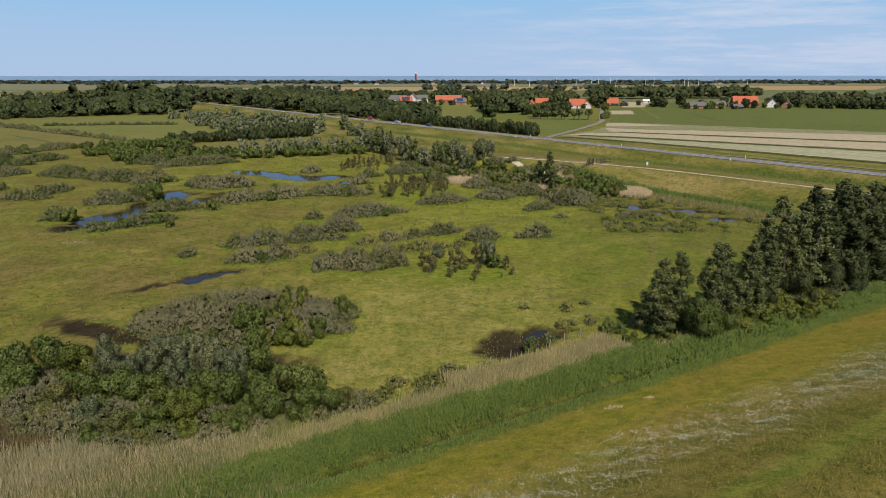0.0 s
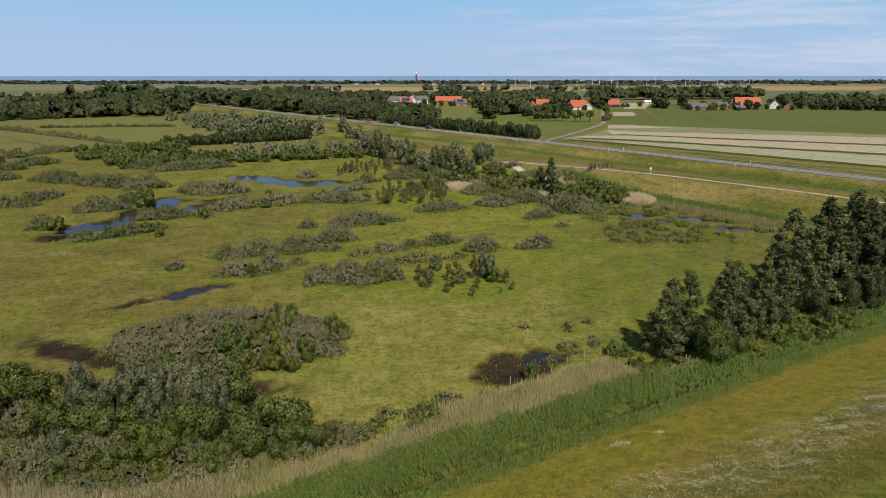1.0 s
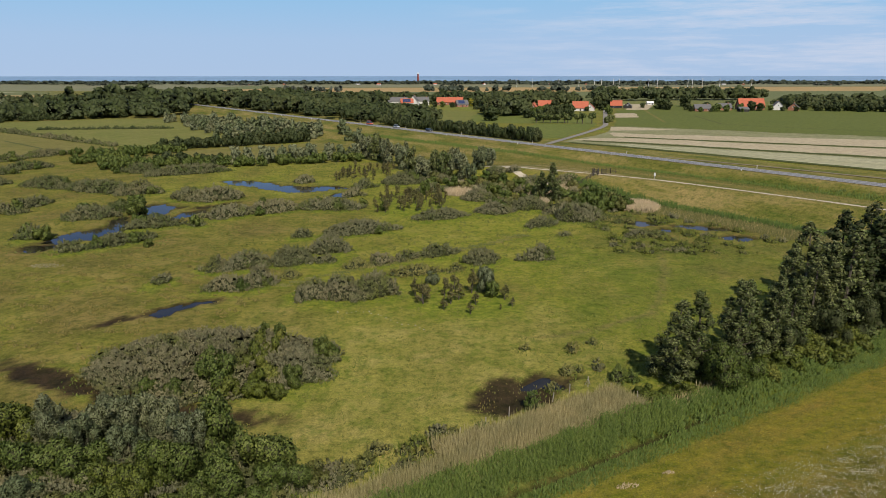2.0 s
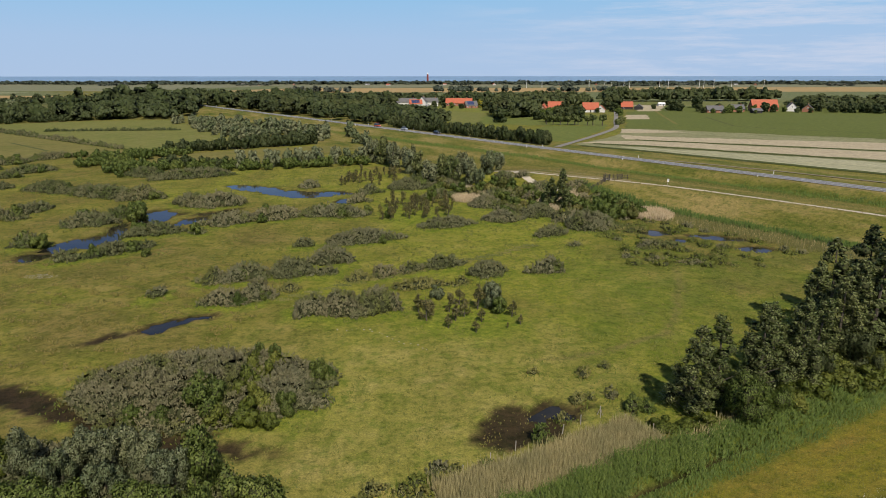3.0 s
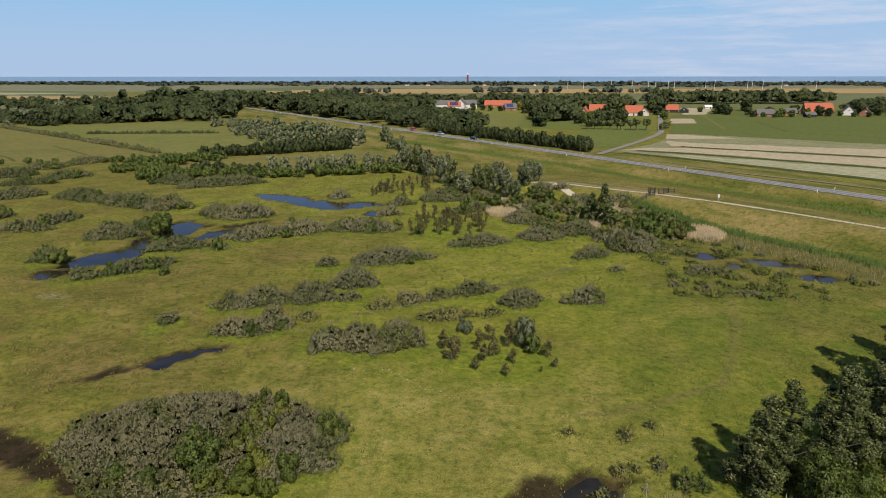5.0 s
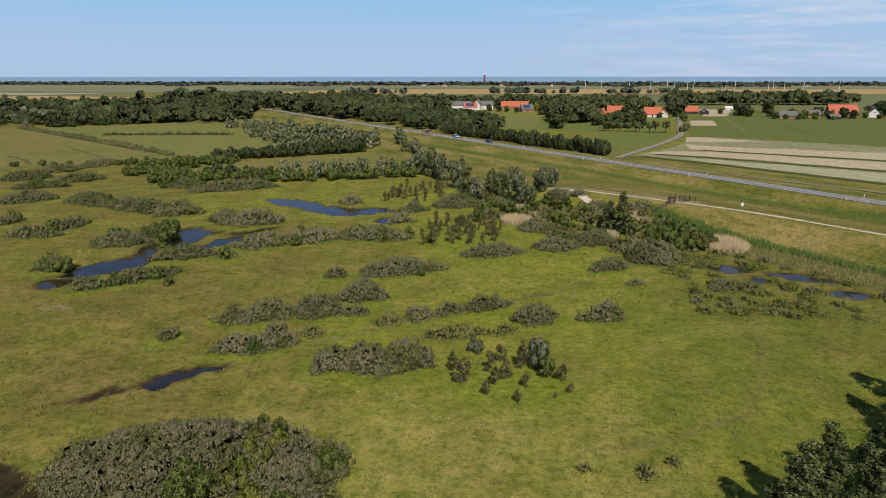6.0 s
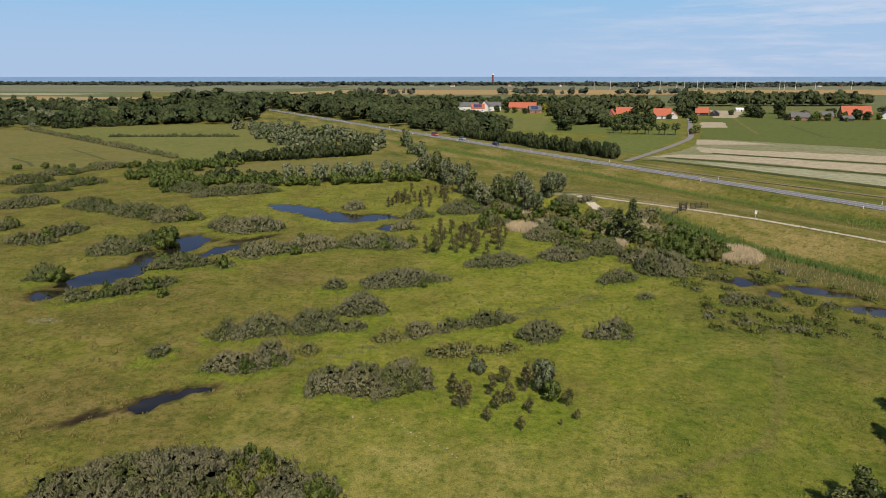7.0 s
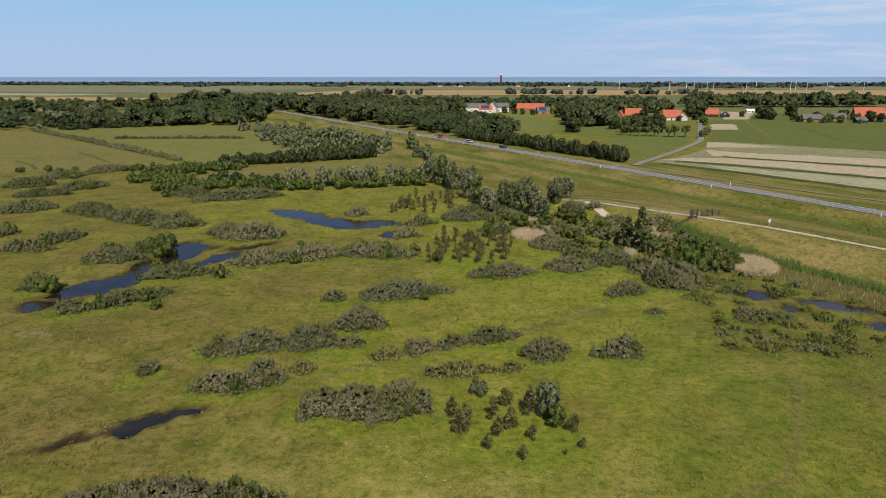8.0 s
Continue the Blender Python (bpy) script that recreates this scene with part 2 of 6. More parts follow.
def mesh_of(name, verts, faces, material, smooth=False):
    """A mesh out of an array of corners and one of faces with equal sides."""
    verts, faces = np.asarray(verts, np.float32), np.asarray(faces, np.int32)
    me = bpy.data.meshes.new(name)
    me.vertices.add(len(verts))
    me.vertices.foreach_set("co", verts.ravel())
    k = faces.shape[1]
    me.loops.add(faces.size)
    me.loops.foreach_set("vertex_index", faces.ravel())
    me.polygons.add(len(faces))
    me.polygons.foreach_set("loop_start", np.arange(0, faces.size, k, dtype=np.int32))
    if smooth:
        me.polygons.foreach_set("use_smooth", np.ones(len(faces), bool))
    me.update(calc_edges=True)
    me.materials.append(material)
    return me


def part(name, bm, material, parent, label="", smooth=False):
    """Links a bmesh as one mesh under a thing or a part."""
    me = bpy.data.meshes.new(name)
    bm.to_mesh(me)
    bm.free()
    me.materials.append(material)
    if smooth:
        me.polygons.foreach_set("use_smooth", np.ones(len(me.polygons), bool))
    return part_of(name, me, parent, label)


def part_of(name, me, parent, label=""):
    ob = new(name, me)
    ob.parent = parent
    return tagged(ob, label)


def box(bm, x0, y0, z0, x1, y1, z1, bevel=0.0):
    r = bmesh.ops.create_cube(bm, size=1, matrix=Matrix.LocRotScale(((x0 + x1) / 2, (y0 + y1) / 2, (z0 + z1) / 2), None, (x1 - x0, y1 - y0, z1 - z0)))
    if bevel:
        edges = list({e for v in r["verts"] for e in v.link_edges})
        bmesh.ops.bevel(bm, geom=edges, offset=bevel, segments=1, affect="EDGES", clamp_overlap=True)


def rod(bm, a, b, r0, r1, sides=7):
    a, b = Vector(a), Vector(b)
    turn = (b - a).to_track_quat("Z", "Y").to_matrix().to_4x4()
    bmesh.ops.create_cone(bm, cap_ends=True, segments=sides, radius1=r0, radius2=r1, depth=(b - a).length, matrix=Matrix.Translation((a + b) / 2) @ turn)


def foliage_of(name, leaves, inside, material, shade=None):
    """Leaf sprays over inner balls, dark-coloured for shade or leaf-coloured, as one crown."""
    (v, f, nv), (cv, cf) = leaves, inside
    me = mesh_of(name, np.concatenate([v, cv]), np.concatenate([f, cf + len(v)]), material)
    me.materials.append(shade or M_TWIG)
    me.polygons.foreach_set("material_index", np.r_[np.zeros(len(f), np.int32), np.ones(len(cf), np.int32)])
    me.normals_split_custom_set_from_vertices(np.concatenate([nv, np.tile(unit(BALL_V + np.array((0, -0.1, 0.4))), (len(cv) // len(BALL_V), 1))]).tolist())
    return me


def unit(v):
    return v / np.maximum(np.linalg.norm(v, axis=1, keepdims=True), 1e-9)


def sprays(points, outward, size, aspect=1.6, lift=0.3, wild=0.7):
    """Small lozenge-shaped sprays of leaves lying over a crown: corners, faces and the corners' normals."""
    n = len(points)
    face = unit(outward + rng.normal(0, wild, (n, 3)))
    axis = unit(np.cross(face, rng.normal(0, 1, (n, 3))) + np.array((0, 0, lift)))
    side = unit(np.cross(face, axis))
    axis = np.cross(side, face)
    s = (size * rng.uniform(0.6, 1.35, n))[:, None]
    tip = face * s * rng.uniform(0.05, 0.35, (n, 1))
    a = points - axis * s * 0.5 * aspect - tip * 0.5
    b = points + axis * s * 0.5 * aspect + tip
    verts = np.stack([a, points + side * s * 0.5, b, points - side * s * 0.5], 1).reshape(-1, 3)
    turn = np.sum(np.cross(verts[1::4] - verts[0::4], verts[3::4] - verts[0::4]) * outward, 1) < 0
    order = np.where(turn[:, None], np.array((0, 3, 2, 1)), np.array((0, 1, 2, 3)))
    norms = np.repeat(unit(outward * 0.75 + face * 0.45), 4, axis=0)
    return verts, np.arange(n)[:, None] * 4 + order, norms


def shoots(points, outward, size, aspect=3.0, lift=0.8, wild=0.45):
    """Narrow leafy shoots standing up and out of a thicket: corners, faces and the corners' normals."""
    n = len(points)
    axis = unit(outward * 0.55 + np.array((0, 0, lift)) + rng.normal(0, wild, (n, 3)))
    south = np.array((0.25, -0.85, 0.3)) + outward * 0.8 + rng.normal(0, 0.35, (n, 3))
    side = unit(np.cross(axis, unit(south)))
    s = (size * rng.uniform(0.6, 1.4, n))[:, None]
    base = points - axis * s * aspect * 0.45
    mid = points + axis * s * aspect * 0.05
    verts = np.stack([base, mid + side * s * 0.5, points + axis * s * aspect * 0.55, mid - side * s * 0.5], 1).reshape(-1, 3)
    face = np.cross(verts[1::4] - verts[0::4], verts[3::4] - verts[0::4])
    turn = np.sum(face * south, 1) < 0
    order = np.where(turn[:, None], np.array((0, 3, 2, 1)), np.array((0, 1, 2, 3)))
    norms = np.repeat(unit(outward * 0.8 + unit(south) * 0.35 + rng.normal(0, 0.22, (n, 3))), 4, axis=0)
    return verts, np.arange(n)[:, None] * 4 + order, norms


def crown_points(domes, per_area, low=-0.35, depth=0.12):
    """Points and outward directions on a heap of ellipsoids (x, y, z, rx, ry, rz), none deep inside another."""
    domes = np.asarray(domes, float)
    pts, outs = [], []
    for i, (x, y, z, rx, ry, rz) in enumerate(domes):
        area = 2.2 * math.pi * ((rx * ry + rx * rz + ry * rz) / 3)
        n = max(6, int(area * per_area))
        d = unit(rng.normal(0, 1, (n, 3)))
        d = d[d[:, 2] > low]
        rough = 1 + rng.normal(0, depth, (len(d), 1)) - rng.exponential(depth * 0.5, (len(d), 1))
        p = np.array((x, y, z)) + d * np.array((rx, ry, rz)) * rough
        lump = waves(p[:, 0] + 0.7 * p[:, 2], p[:, 1] - 0.6 * p[:, 2], 0.45 * (rx + ry) / 1.2, 51)
        p = p + d * (0.10 * lump * rx)[:, None]
        keep = lump > -0.62
        near = np.where((abs(domes[:, 0] - x) < rx + domes[:, 3]) & (abs(domes[:, 1] - y) < ry + domes[:, 4]))[0]
        for j in near:
            if j != i:
                q = (p - domes[j, :3]) / domes[j, 3:]
                keep &= (q * q).sum(1) > 0.78
        pts.append(p[keep])
        outs.append(unit(d[keep] / np.array((rx, ry, rz))))
    return np.concatenate(pts), np.concatenate(outs)


BALL_V = np.array([(math.sin(t) * math.cos(p), math.sin(t) * math.sin(p), math.cos(t)) for t in (0.55, 1.45, 2.4) for p in np.arange(6) * math.tau / 6])
BALL_F = np.array([(r * 6 + k, r * 6 + 6 + k, r * 6 + 6 + (k + 1) % 6, r * 6 + (k + 1) % 6) for r in range(2) for k in range(6)])


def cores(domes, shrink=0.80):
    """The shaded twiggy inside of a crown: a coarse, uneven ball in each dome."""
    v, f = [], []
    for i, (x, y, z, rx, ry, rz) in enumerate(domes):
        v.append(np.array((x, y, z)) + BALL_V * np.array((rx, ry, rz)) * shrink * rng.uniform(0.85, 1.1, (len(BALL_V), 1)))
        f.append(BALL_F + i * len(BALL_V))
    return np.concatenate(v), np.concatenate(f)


# ---- the lie of the land ----
DIKE_O, DIKE_N = np.array((0.8, 48.8)), np.array((0.505, -0.863))
ROAD_O, ROAD_U, ROAD_N = np.array((-219.4, 610.8)), np.array((0.604, -0.797)), np.array((-0.797, -0.604))
ROAD_Z = 4.5
PONDS = [
    (11.8, 70.7, 3.2, 1.3, 14, 0.31), (8.6, 68.8, 3.0, 5.4, -46, 0.195), (-38.1, 92.5, 2.6, 1.2, 41, 0.45), (-35.1, 95.4, 3.2, 1.1, 32, 0.45),
    (-43.5, 72.6, 5.4, 1.5, -24, 0.192), (-33.0, 68.0, 6.2, 1.1, -24, 0.19), (-22.5, 64.6, 6.0, 1.2, -12, 0.18), (-43.0, 88.8, 2.4, 0.7, 37, 0.12),
    (-73.4, 137.0, 8.2, 4.0, 59, 0.6), (-76.6, 126.0, 3.1, 2.4, 61, 0.30), (-72.4, 148.5, 6.8, 1.7, 110, 0.6),
]
PONDS += [
    (-70.2, 160.5, 8.8, 3.4, 103, 0.6), (-69.0, 165.7, 4.2, 2.2, -20, 0.5), (-59.9, 157.3, 5.6, 2.0, 72, 0.6), (-57.0, 167.3, 4.6, 1.2, 43, 0.32),
    (-57.6, 201.6, 10.8, 3.8, -28, 0.6), (-43.5, 193.0, 9.5, 4.6, -16, 0.6), (-33.2, 194.4, 6.2, 2.6, -6, 0.40), (-27.3, 182.6, 2.7, 3.2, 1, 0.42),
    (44.7, 147.7, 3.4, 2.3, -13, 0.5), (48.4, 140.9, 1.6, 1.3, -11, 0.45), (56.9, 143.2, 5.2, 2.0, -24, 0.5), (60.4, 134.2, 3.4, 2.2, -5, 0.5),
]


# where the thickets stand: place, half length and breadth, turn, height
MEADOW_SHRUBS = [
    (-27.8, 135.3, 2.3, 1.5, 22, 1.7), (-17.0, 139.2, 7.4, 3.2, 21, 2.2), (-20.6, 123.8, 4.0, 2.7, 18, 2.7), (-26.0, 116.3, 3.7, 3.0, 27, 2.5), (-20.5, 116.9, 2.5, 1.4, 30, 1.2),
    (-37.6, 112.5, 2.7, 2.0, 21, 2.0), (-33.1, 114.0, 4.2, 2.5, 30, 2.3), (-32.0, 102.5, 4.3, 2.0, 14, 1.9), (-28.2, 104.6, 2.5, 2.5, 37, 2.5), (-43.7, 104.7, 2.0, 1.1, 61, 1.4),
    (-18.4, 98.8, 3.0, 2.6, -9, 2.1), (-14.0, 98.9, 3.4, 3.1, 3, 2.8), (-9.4, 100.2, 3.9, 3.0, 22, 2.9), (25.4, 135.4, 1.3, 1.0, 19, 1.0),
]
MEADOW_SHRUBS += [
    (-10.2, 116.0, 2.7, 1.5, 36, 1.9), (-5.7, 118.6, 2.6, 1.2, 31, 1.7), (-0.3, 121.0, 3.9, 1.5, 29, 2.1), (7.5, 117.3, 3.6, 2.5, 22, 2.1), (17.8, 118.5, 3.2, 2.0, 19, 2.3),
    (-0.1, 152.9, 6.4, 2.6, 18, 1.9), (12.9, 158.7, 4.8, 3.0, 14, 2.1), (21.8, 164.5, 4.6, 3.5, 20, 2.6), (30.5, 151.6, 5.4, 3.5, -53, 2.9), (22.4, 145.1, 4.1, 2.0, 28, 1.9),
    (42.4, 134.6, 4.4, 2.0, -12, 1.5), (-11.0, 203.1, 7.7, 4.0, 23, 2.8), (-1.4, 205.2, 5.5, 3.5, 29, 2.6), (10.1, 175.8, 4.5, 4.5, -2, 2.3),
]
LEFT_SHRUBS = [
    (-122.0, 169.3, 4.3, 3.0, 70, 2.0), (-105.3, 157.1, 5.6, 2.6, 14, 2.2), (-103.6, 165.5, 6.2, 2.6, 74, 2.5), (-80.9, 152.7, 6.1, 3.0, 17, 2.8), (-76.9, 160.9, 4.8, 2.5, 53, 2.8),
    (-82.8, 134.4, 3.3, 2.5, 26, 2.3), (-69.4, 124.2, 2.7, 1.9, 33, 2.1), (-62.7, 130.1, 6.4, 2.1, 50, 2.4), (-62.7, 144.5, 5.7, 2.4, 29, 2.4), (-53.6, 145.7, 2.1, 1.1, 38, 1.1),
    (-66.4, 175.2, 5.8, 3.5, -26, 2.5), (-59.0, 174.8, 6.6, 4.0, 24, 2.6), (-50.0, 155.3, 5.8, 3.4, 24, 2.5), (-40.8, 160.5, 6.0, 4.0, 28, 2.6), (-27.3, 164.1, 8.0, 4.0, -2, 2.6),
]
LEFT_SHRUBS += [
    (-137.6, 196.6, 7.4, 4.0, 38, 2.2), (-116.1, 195.0, 8.6, 4.2, -18, 2.4), (-95.7, 187.0, 13.6, 3.8, -20, 2.5), (-84.1, 184.0, 5.8, 3.8, 26, 2.6), (-150.1, 218.7, 8.2, 3.0, 28, 1.8),
    (-146.5, 232.7, 8.4, 3.5, 48, 2.0), (-168.0, 234.1, 7.9, 4.0, 33, 2.4), (-169.9, 253.0, 8.8, 4.0, 57, 2.0), (-163.1, 271.0, 9.3, 4.0, 60, 2.0), (-85.2, 222.2, 12.8, 3.8, 30, 2.4),
    (-101.2, 224.0, 8.1, 3.4, -14, 2.4), (-41.9, 202.6, 3.1, 2.0, 28, 1.7), (-22.7, 193.8, 3.6, 2.2, 28, 1.9), (-23.8, 179.9, 3.1, 2.0, 23, 1.7),
]
NEAR_SHRUBS = [(-25.2, 74.8, 13.8, 8.7, 4, 2.6), (-16.4, 73.6, 4.6, 5.2, 17, 2.0)]


def ramp01(v, lo, hi):
    u = np.clip((v - lo) / (hi - lo), 0, 1)
    return u * u * (3 - 2 * u)


WAVES = {}


def waves(x, y, size, seed):
    """Smooth uneven ground, from -1 to 1, with features of about that size."""
    if seed not in WAVES:
        r = np.random.default_rng(seed)
        WAVES[seed] = [(r.uniform(0, math.tau), r.uniform(0.6, 1.7) * math.tau, r.uniform(0, math.tau)) for k in range(7)]
    out = 0
    for a, f, p in WAVES[seed]:
        out = out + np.sin(x * (math.cos(a) * f / size) + y * (math.sin(a) * f / size) + p)
    return out / 4.2


def dike_d(x, y):
    return (x - DIKE_O[0]) * DIKE_N[0] + (y - DIKE_O[1]) * DIKE_N[1]


def road_sq(x, y):
    dx, dy = x - ROAD_O[0], y - ROAD_O[1]
    return dx * ROAD_U[0] + dy * ROAD_U[1], dx * ROAD_N[0] + dy * ROAD_N[1]


def road_xy(s, q):
    return ROAD_O[0] + s * ROAD_U[0] + q * ROAD_N[0], ROAD_O[1] + s * ROAD_U[1] + q * ROAD_N[1]


def path_q(s):
    return np.interp(s, (430, 459, 474, 484, 493, 508, 519, 532, 553, 640), (58, 51.5, 47.6, 43.8, 40.6, 36.6, 35.0, 33.8, 32.2, 30))


def pond_depth(x, y):
    """How far the ground drops for the ponds, and how wet it is."""
    drop, wet, ragged = np.zeros_like(x), np.zeros_like(x), 0.12 * waves(x, y, 1.6, 9)
    wx, wy = x + 0.9 * waves(x, y, 5.5, 3) + 0.35 * waves(x, y, 2.0, 5), y + 0.9 * waves(x, y, 5.0, 4) + 0.35 * waves(x, y, 2.1, 6) + 0.22 * waves(x, y, 1.1, 8)
    for px, py, rx, ry, a, deep in PONDS:
        c, s = math.cos(radians(a)), math.sin(radians(a))
        u, v = ((wx - px) * c + (wy - py) * s) / rx, (-(wx - px) * s + (wy - py) * c) / ry
        r = np.sqrt(u * u + v * v)
        drop = np.maximum(drop, deep * (1 - ramp01(r, 0.55, 1.35)))
        wet = np.maximum(wet, 1 - ramp01(r + ragged, 0.85, 1.0 + 0.95 / min(rx, ry)))
    return drop, wet


def rank_growth(x, y):
    """Where rank green grass grows: round the thickets, most on their sunny side."""
    out, uneven = np.zeros_like(x), 0.28 * waves(x, y, 5, 61)
    for px, py, rx, ry, a, h in MEADOW_SHRUBS + NEAR_SHRUBS + LEFT_SHRUBS[5:15] + [(3.5, 96.5, 8, 6, 0, 2), (-8, 167, 10, 12, 0, 2)]:
        c, s = math.cos(radians(a)), math.sin(radians(a))
        dx, dy = x - px, y - py + 1.2
        u, v = (dx * c + dy * s) / (rx + 2.2), (-dx * s + dy * c) / (ry + 2.2)
        out = np.maximum(out, 1 - ramp01(np.sqrt(u * u + v * v) + uneven, 0.45, 1.1))
    return out


def ground_z(x, y):
    x, y = np.asarray(x, float), np.asarray(y, float)
    d = dike_d(x, y)
    s, q = road_sq(x, y)
    z = 0.10 * waves(x, y, 14, 1) + 0.16 * waves(x, y, 45, 2)
    z = z * (1 - ramp01(d, -2, 2)) * (1 - ramp01(np.hypot(x, y), 190, 280))
    slope = np.clip((d - 2.0) * 0.27, 0, 6.6)
    z = z + slope - 0.75 * np.exp(-((d + 0.45) / 0.7) ** 2)
    # road embankment, with a hollow between road and path
    pq = path_q(s)
    on = ramp01(s, 425, 470)
    hollow = np.interp(s, (200, 420, 520, 640), (22, 15.5, 9.5, 6.5))
    left = np.where(q < hollow, np.interp(q, (5, 9), (1, 0.42)), 0.42)
    left = np.where(q < 5, 1, left)
    inner = 0.42 + (0.90 - 0.42) * ramp01(q, hollow, pq - 2)
    fall = 1 - np.clip((q - pq - 1.8) / 10.5, 0, 1)
    with_path = np.where(q < hollow, left, np.where(q < pq + 1.8, inner, 0.90 * fall))
    bare = np.where(q < 5, 1, 1 - np.clip((q - 5) / 24.0, 0, 1))
    front = on * with_path + (1 - on) * bare
    behind = np.where(q > -5, 1, 1 - ramp01(-q, 5, 26))
    bank = ROAD_Z * np.where(q > 0, front, behind)
    bank = bank * ramp01(s, -260, -120)
    z = np.where((q > -40) & (bank > 0.02), np.maximum(z, bank), z)
    drop, wet = pond_depth(x, y)
    return z * (1 - wet) - drop


def spread(lo, hi, step, far, grow, sign):
    """Grid lines: even from lo to hi, then ever wider out to far."""
    out, v, h = [], hi if sign > 0 else lo, step
    while abs(v) < abs(far) or v * sign < far * sign:
        h *= grow
        v += sign * h
        out.append(v)
    return out


def build_ground():
    xs = np.array(sorted(spread(-130, 112, 1.0, -2600, 1.07, -1) + list(np.arange(-130, -50, 1.0)) + list(np.arange(-50, 30, 0.5)) + list(np.arange(30, 112.1, 1.0)) + spread(-130, 112, 1.0, 2600, 1.07, 1)))
    ys = np.array(sorted(list(np.arange(-240, 16, 8.0)) + list(np.arange(16, 56, 1.0)) + list(np.arange(56, 104, 0.5)) + list(np.arange(104, 155, 1.0)) + list(np.arange(155, 262, 1.5)) + list(np.arange(263.5, 420, 2.2)) + spread(0, 420, 1.8, 3900, 1.06, 1)))
    ys = ys[ys < 3960]
    X, Y = np.meshgrid(xs, ys)
    Z = ground_z(X, Y)
    nx, ny = len(xs), len(ys)
    i = np.arange(nx * ny).reshape(ny, nx)
    faces = np.stack([i[:-1, :-1], i[:-1, 1:], i[1:, 1:], i[1:, :-1]], -1).reshape(-1, 4)
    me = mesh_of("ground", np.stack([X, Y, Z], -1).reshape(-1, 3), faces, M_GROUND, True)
    d = dike_d(X, Y)
    s, q = road_sq(X, Y)
    _, wet = pond_depth(X, Y)
    marks = {
        # how much painted haze the ground colour takes on
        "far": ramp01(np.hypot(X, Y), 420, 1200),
        "dry": np.clip(ramp01(-X + 8 * waves(X, Y, 40, 14), -5, 40) * 0.75 * (1 - 0.6 * ramp01(Y, 160, 195) * ramp01(X, -100, -80)) + 0.12 * ramp01(X, 15, 40) * (1 - ramp01(Y, 112, 140)) + 0.8 * ramp01(X, 24, 38) * ramp01(Y, 112, 128) * (1 - 0.45 * ramp01(Y, 200, 260)) + 0.35 * waves(X, Y, 25, 15) + 0.5 * ramp01(wet, 0, 0.5), 0, 1),
        "pale": 0.62 * (1 - ramp01(Y + 4 * waves(X, Y, 12, 18), 80, 104)) * ramp01(X + 4 * waves(X, Y, 15, 19), -40, -14) * (1 - ramp01(X, 14, 26)),
        "dike": ramp01(d + 0.8 * waves(X, Y, 6, 11), 0.5, 3.5),
        "bank": ramp01(52 - q + 2 * waves(X, Y, 9, 12), 0, 5) * ramp01(q, -60, -50),
        # pond mud, plus a dark strip painted for the ditch's water and shadow
        "wet": np.maximum(wet * 0.95, 0.9 * np.exp(-((d + 0.45) / 0.45) ** 2) * ramp01(X, -30, -10) * (1 - ramp01(X, 26, 34))),
        "trail": 0.75 * np.exp(-((X - np.interp(Y, (82.5, 83.4, 86.6, 92.1, 97.7, 104, 110.3, 122, 134), (10.3, 14.7, 21.0, 29.8, 32.9, 35.5, 37.9, 41.0, 40.0)) - 0.5 * waves(X, Y, 9, 17)) / np.interp(Y, (86, 98), (1.6, 0.7))) ** 2) * (Y > 82.5) * (Y < 136),
        "lush": 0.7 * np.clip(0.50 * ramp01(X, 8, 30) * (1 - ramp01(Y, 122, 140)) * (1 - ramp01(d, -6, -4)) * (1 + 0.8 * waves(X, Y, 11, 25)) + 0.95 * ramp01(d, -5.0, -3.0) * (1 - ramp01(d + 0.5 * waves(X, Y, 5, 16), 1.8, 3.0)) + np.exp(-((q - np.interp(s, (200, 420, 520, 640), (22, 15.5, 9.5, 6.5))) / 1.8) ** 2) * ramp01(s, 150, 300) + np.exp(-((q - path_q(s) - 13) / 1.6) ** 2) * ramp01(s, 470, 500), 0, 0.9),
        "upper": 0.9 * ramp01(d + 1.2 * waves(X, Y, 7, 63), 9.0, 16.0),
        "rank": 0.8 * rank_growth(X, Y) * (1 - wet),
        "mown": ramp01(d, 20.4, 21.2) * (1 - ramp01(d, 22.6, 23.4)),
    }
    for name, values in marks.items():
        a = me.attributes.new(name, "FLOAT", "POINT")
        a.data.foreach_set("value", values.astype(np.float32).ravel())
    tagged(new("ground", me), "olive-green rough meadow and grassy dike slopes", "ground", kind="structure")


build_ground()


def sheet(name, corners, lift, material, label, category, steps=1):
    """A flat piece of land with the given corners, a little proud of the ground."""
    bm = bmesh.new()
    edge = []
    for (x0, y0), (x1, y1) in zip(corners, [*corners[1:], corners[0]]):
        n = max(1, int(math.hypot(x1 - x0, y1 - y0) / 7)) if steps else 1
        wob = min(1.3, math.hypot(x1 - x0, y1 - y0) * 0.012) if steps else 0
        for k in range(n):
            edge.append((x0 + (x1 - x0) * k / n + rng.normal(0, wob) * (k > 0), y0 + (y1 - y0) * k / n + rng.normal(0, wob) * (k > 0)))
    bm.faces.new([bm.verts.new((x, y, lift * 0.35 if lift > 0 else lift)) for x, y in edge])
    me = bpy.data.meshes.new(name)
    bm.to_mesh(me)
    bm.free()
    me.materials.append(material)
    return tagged(new(name, me), label, category, kind="structure")


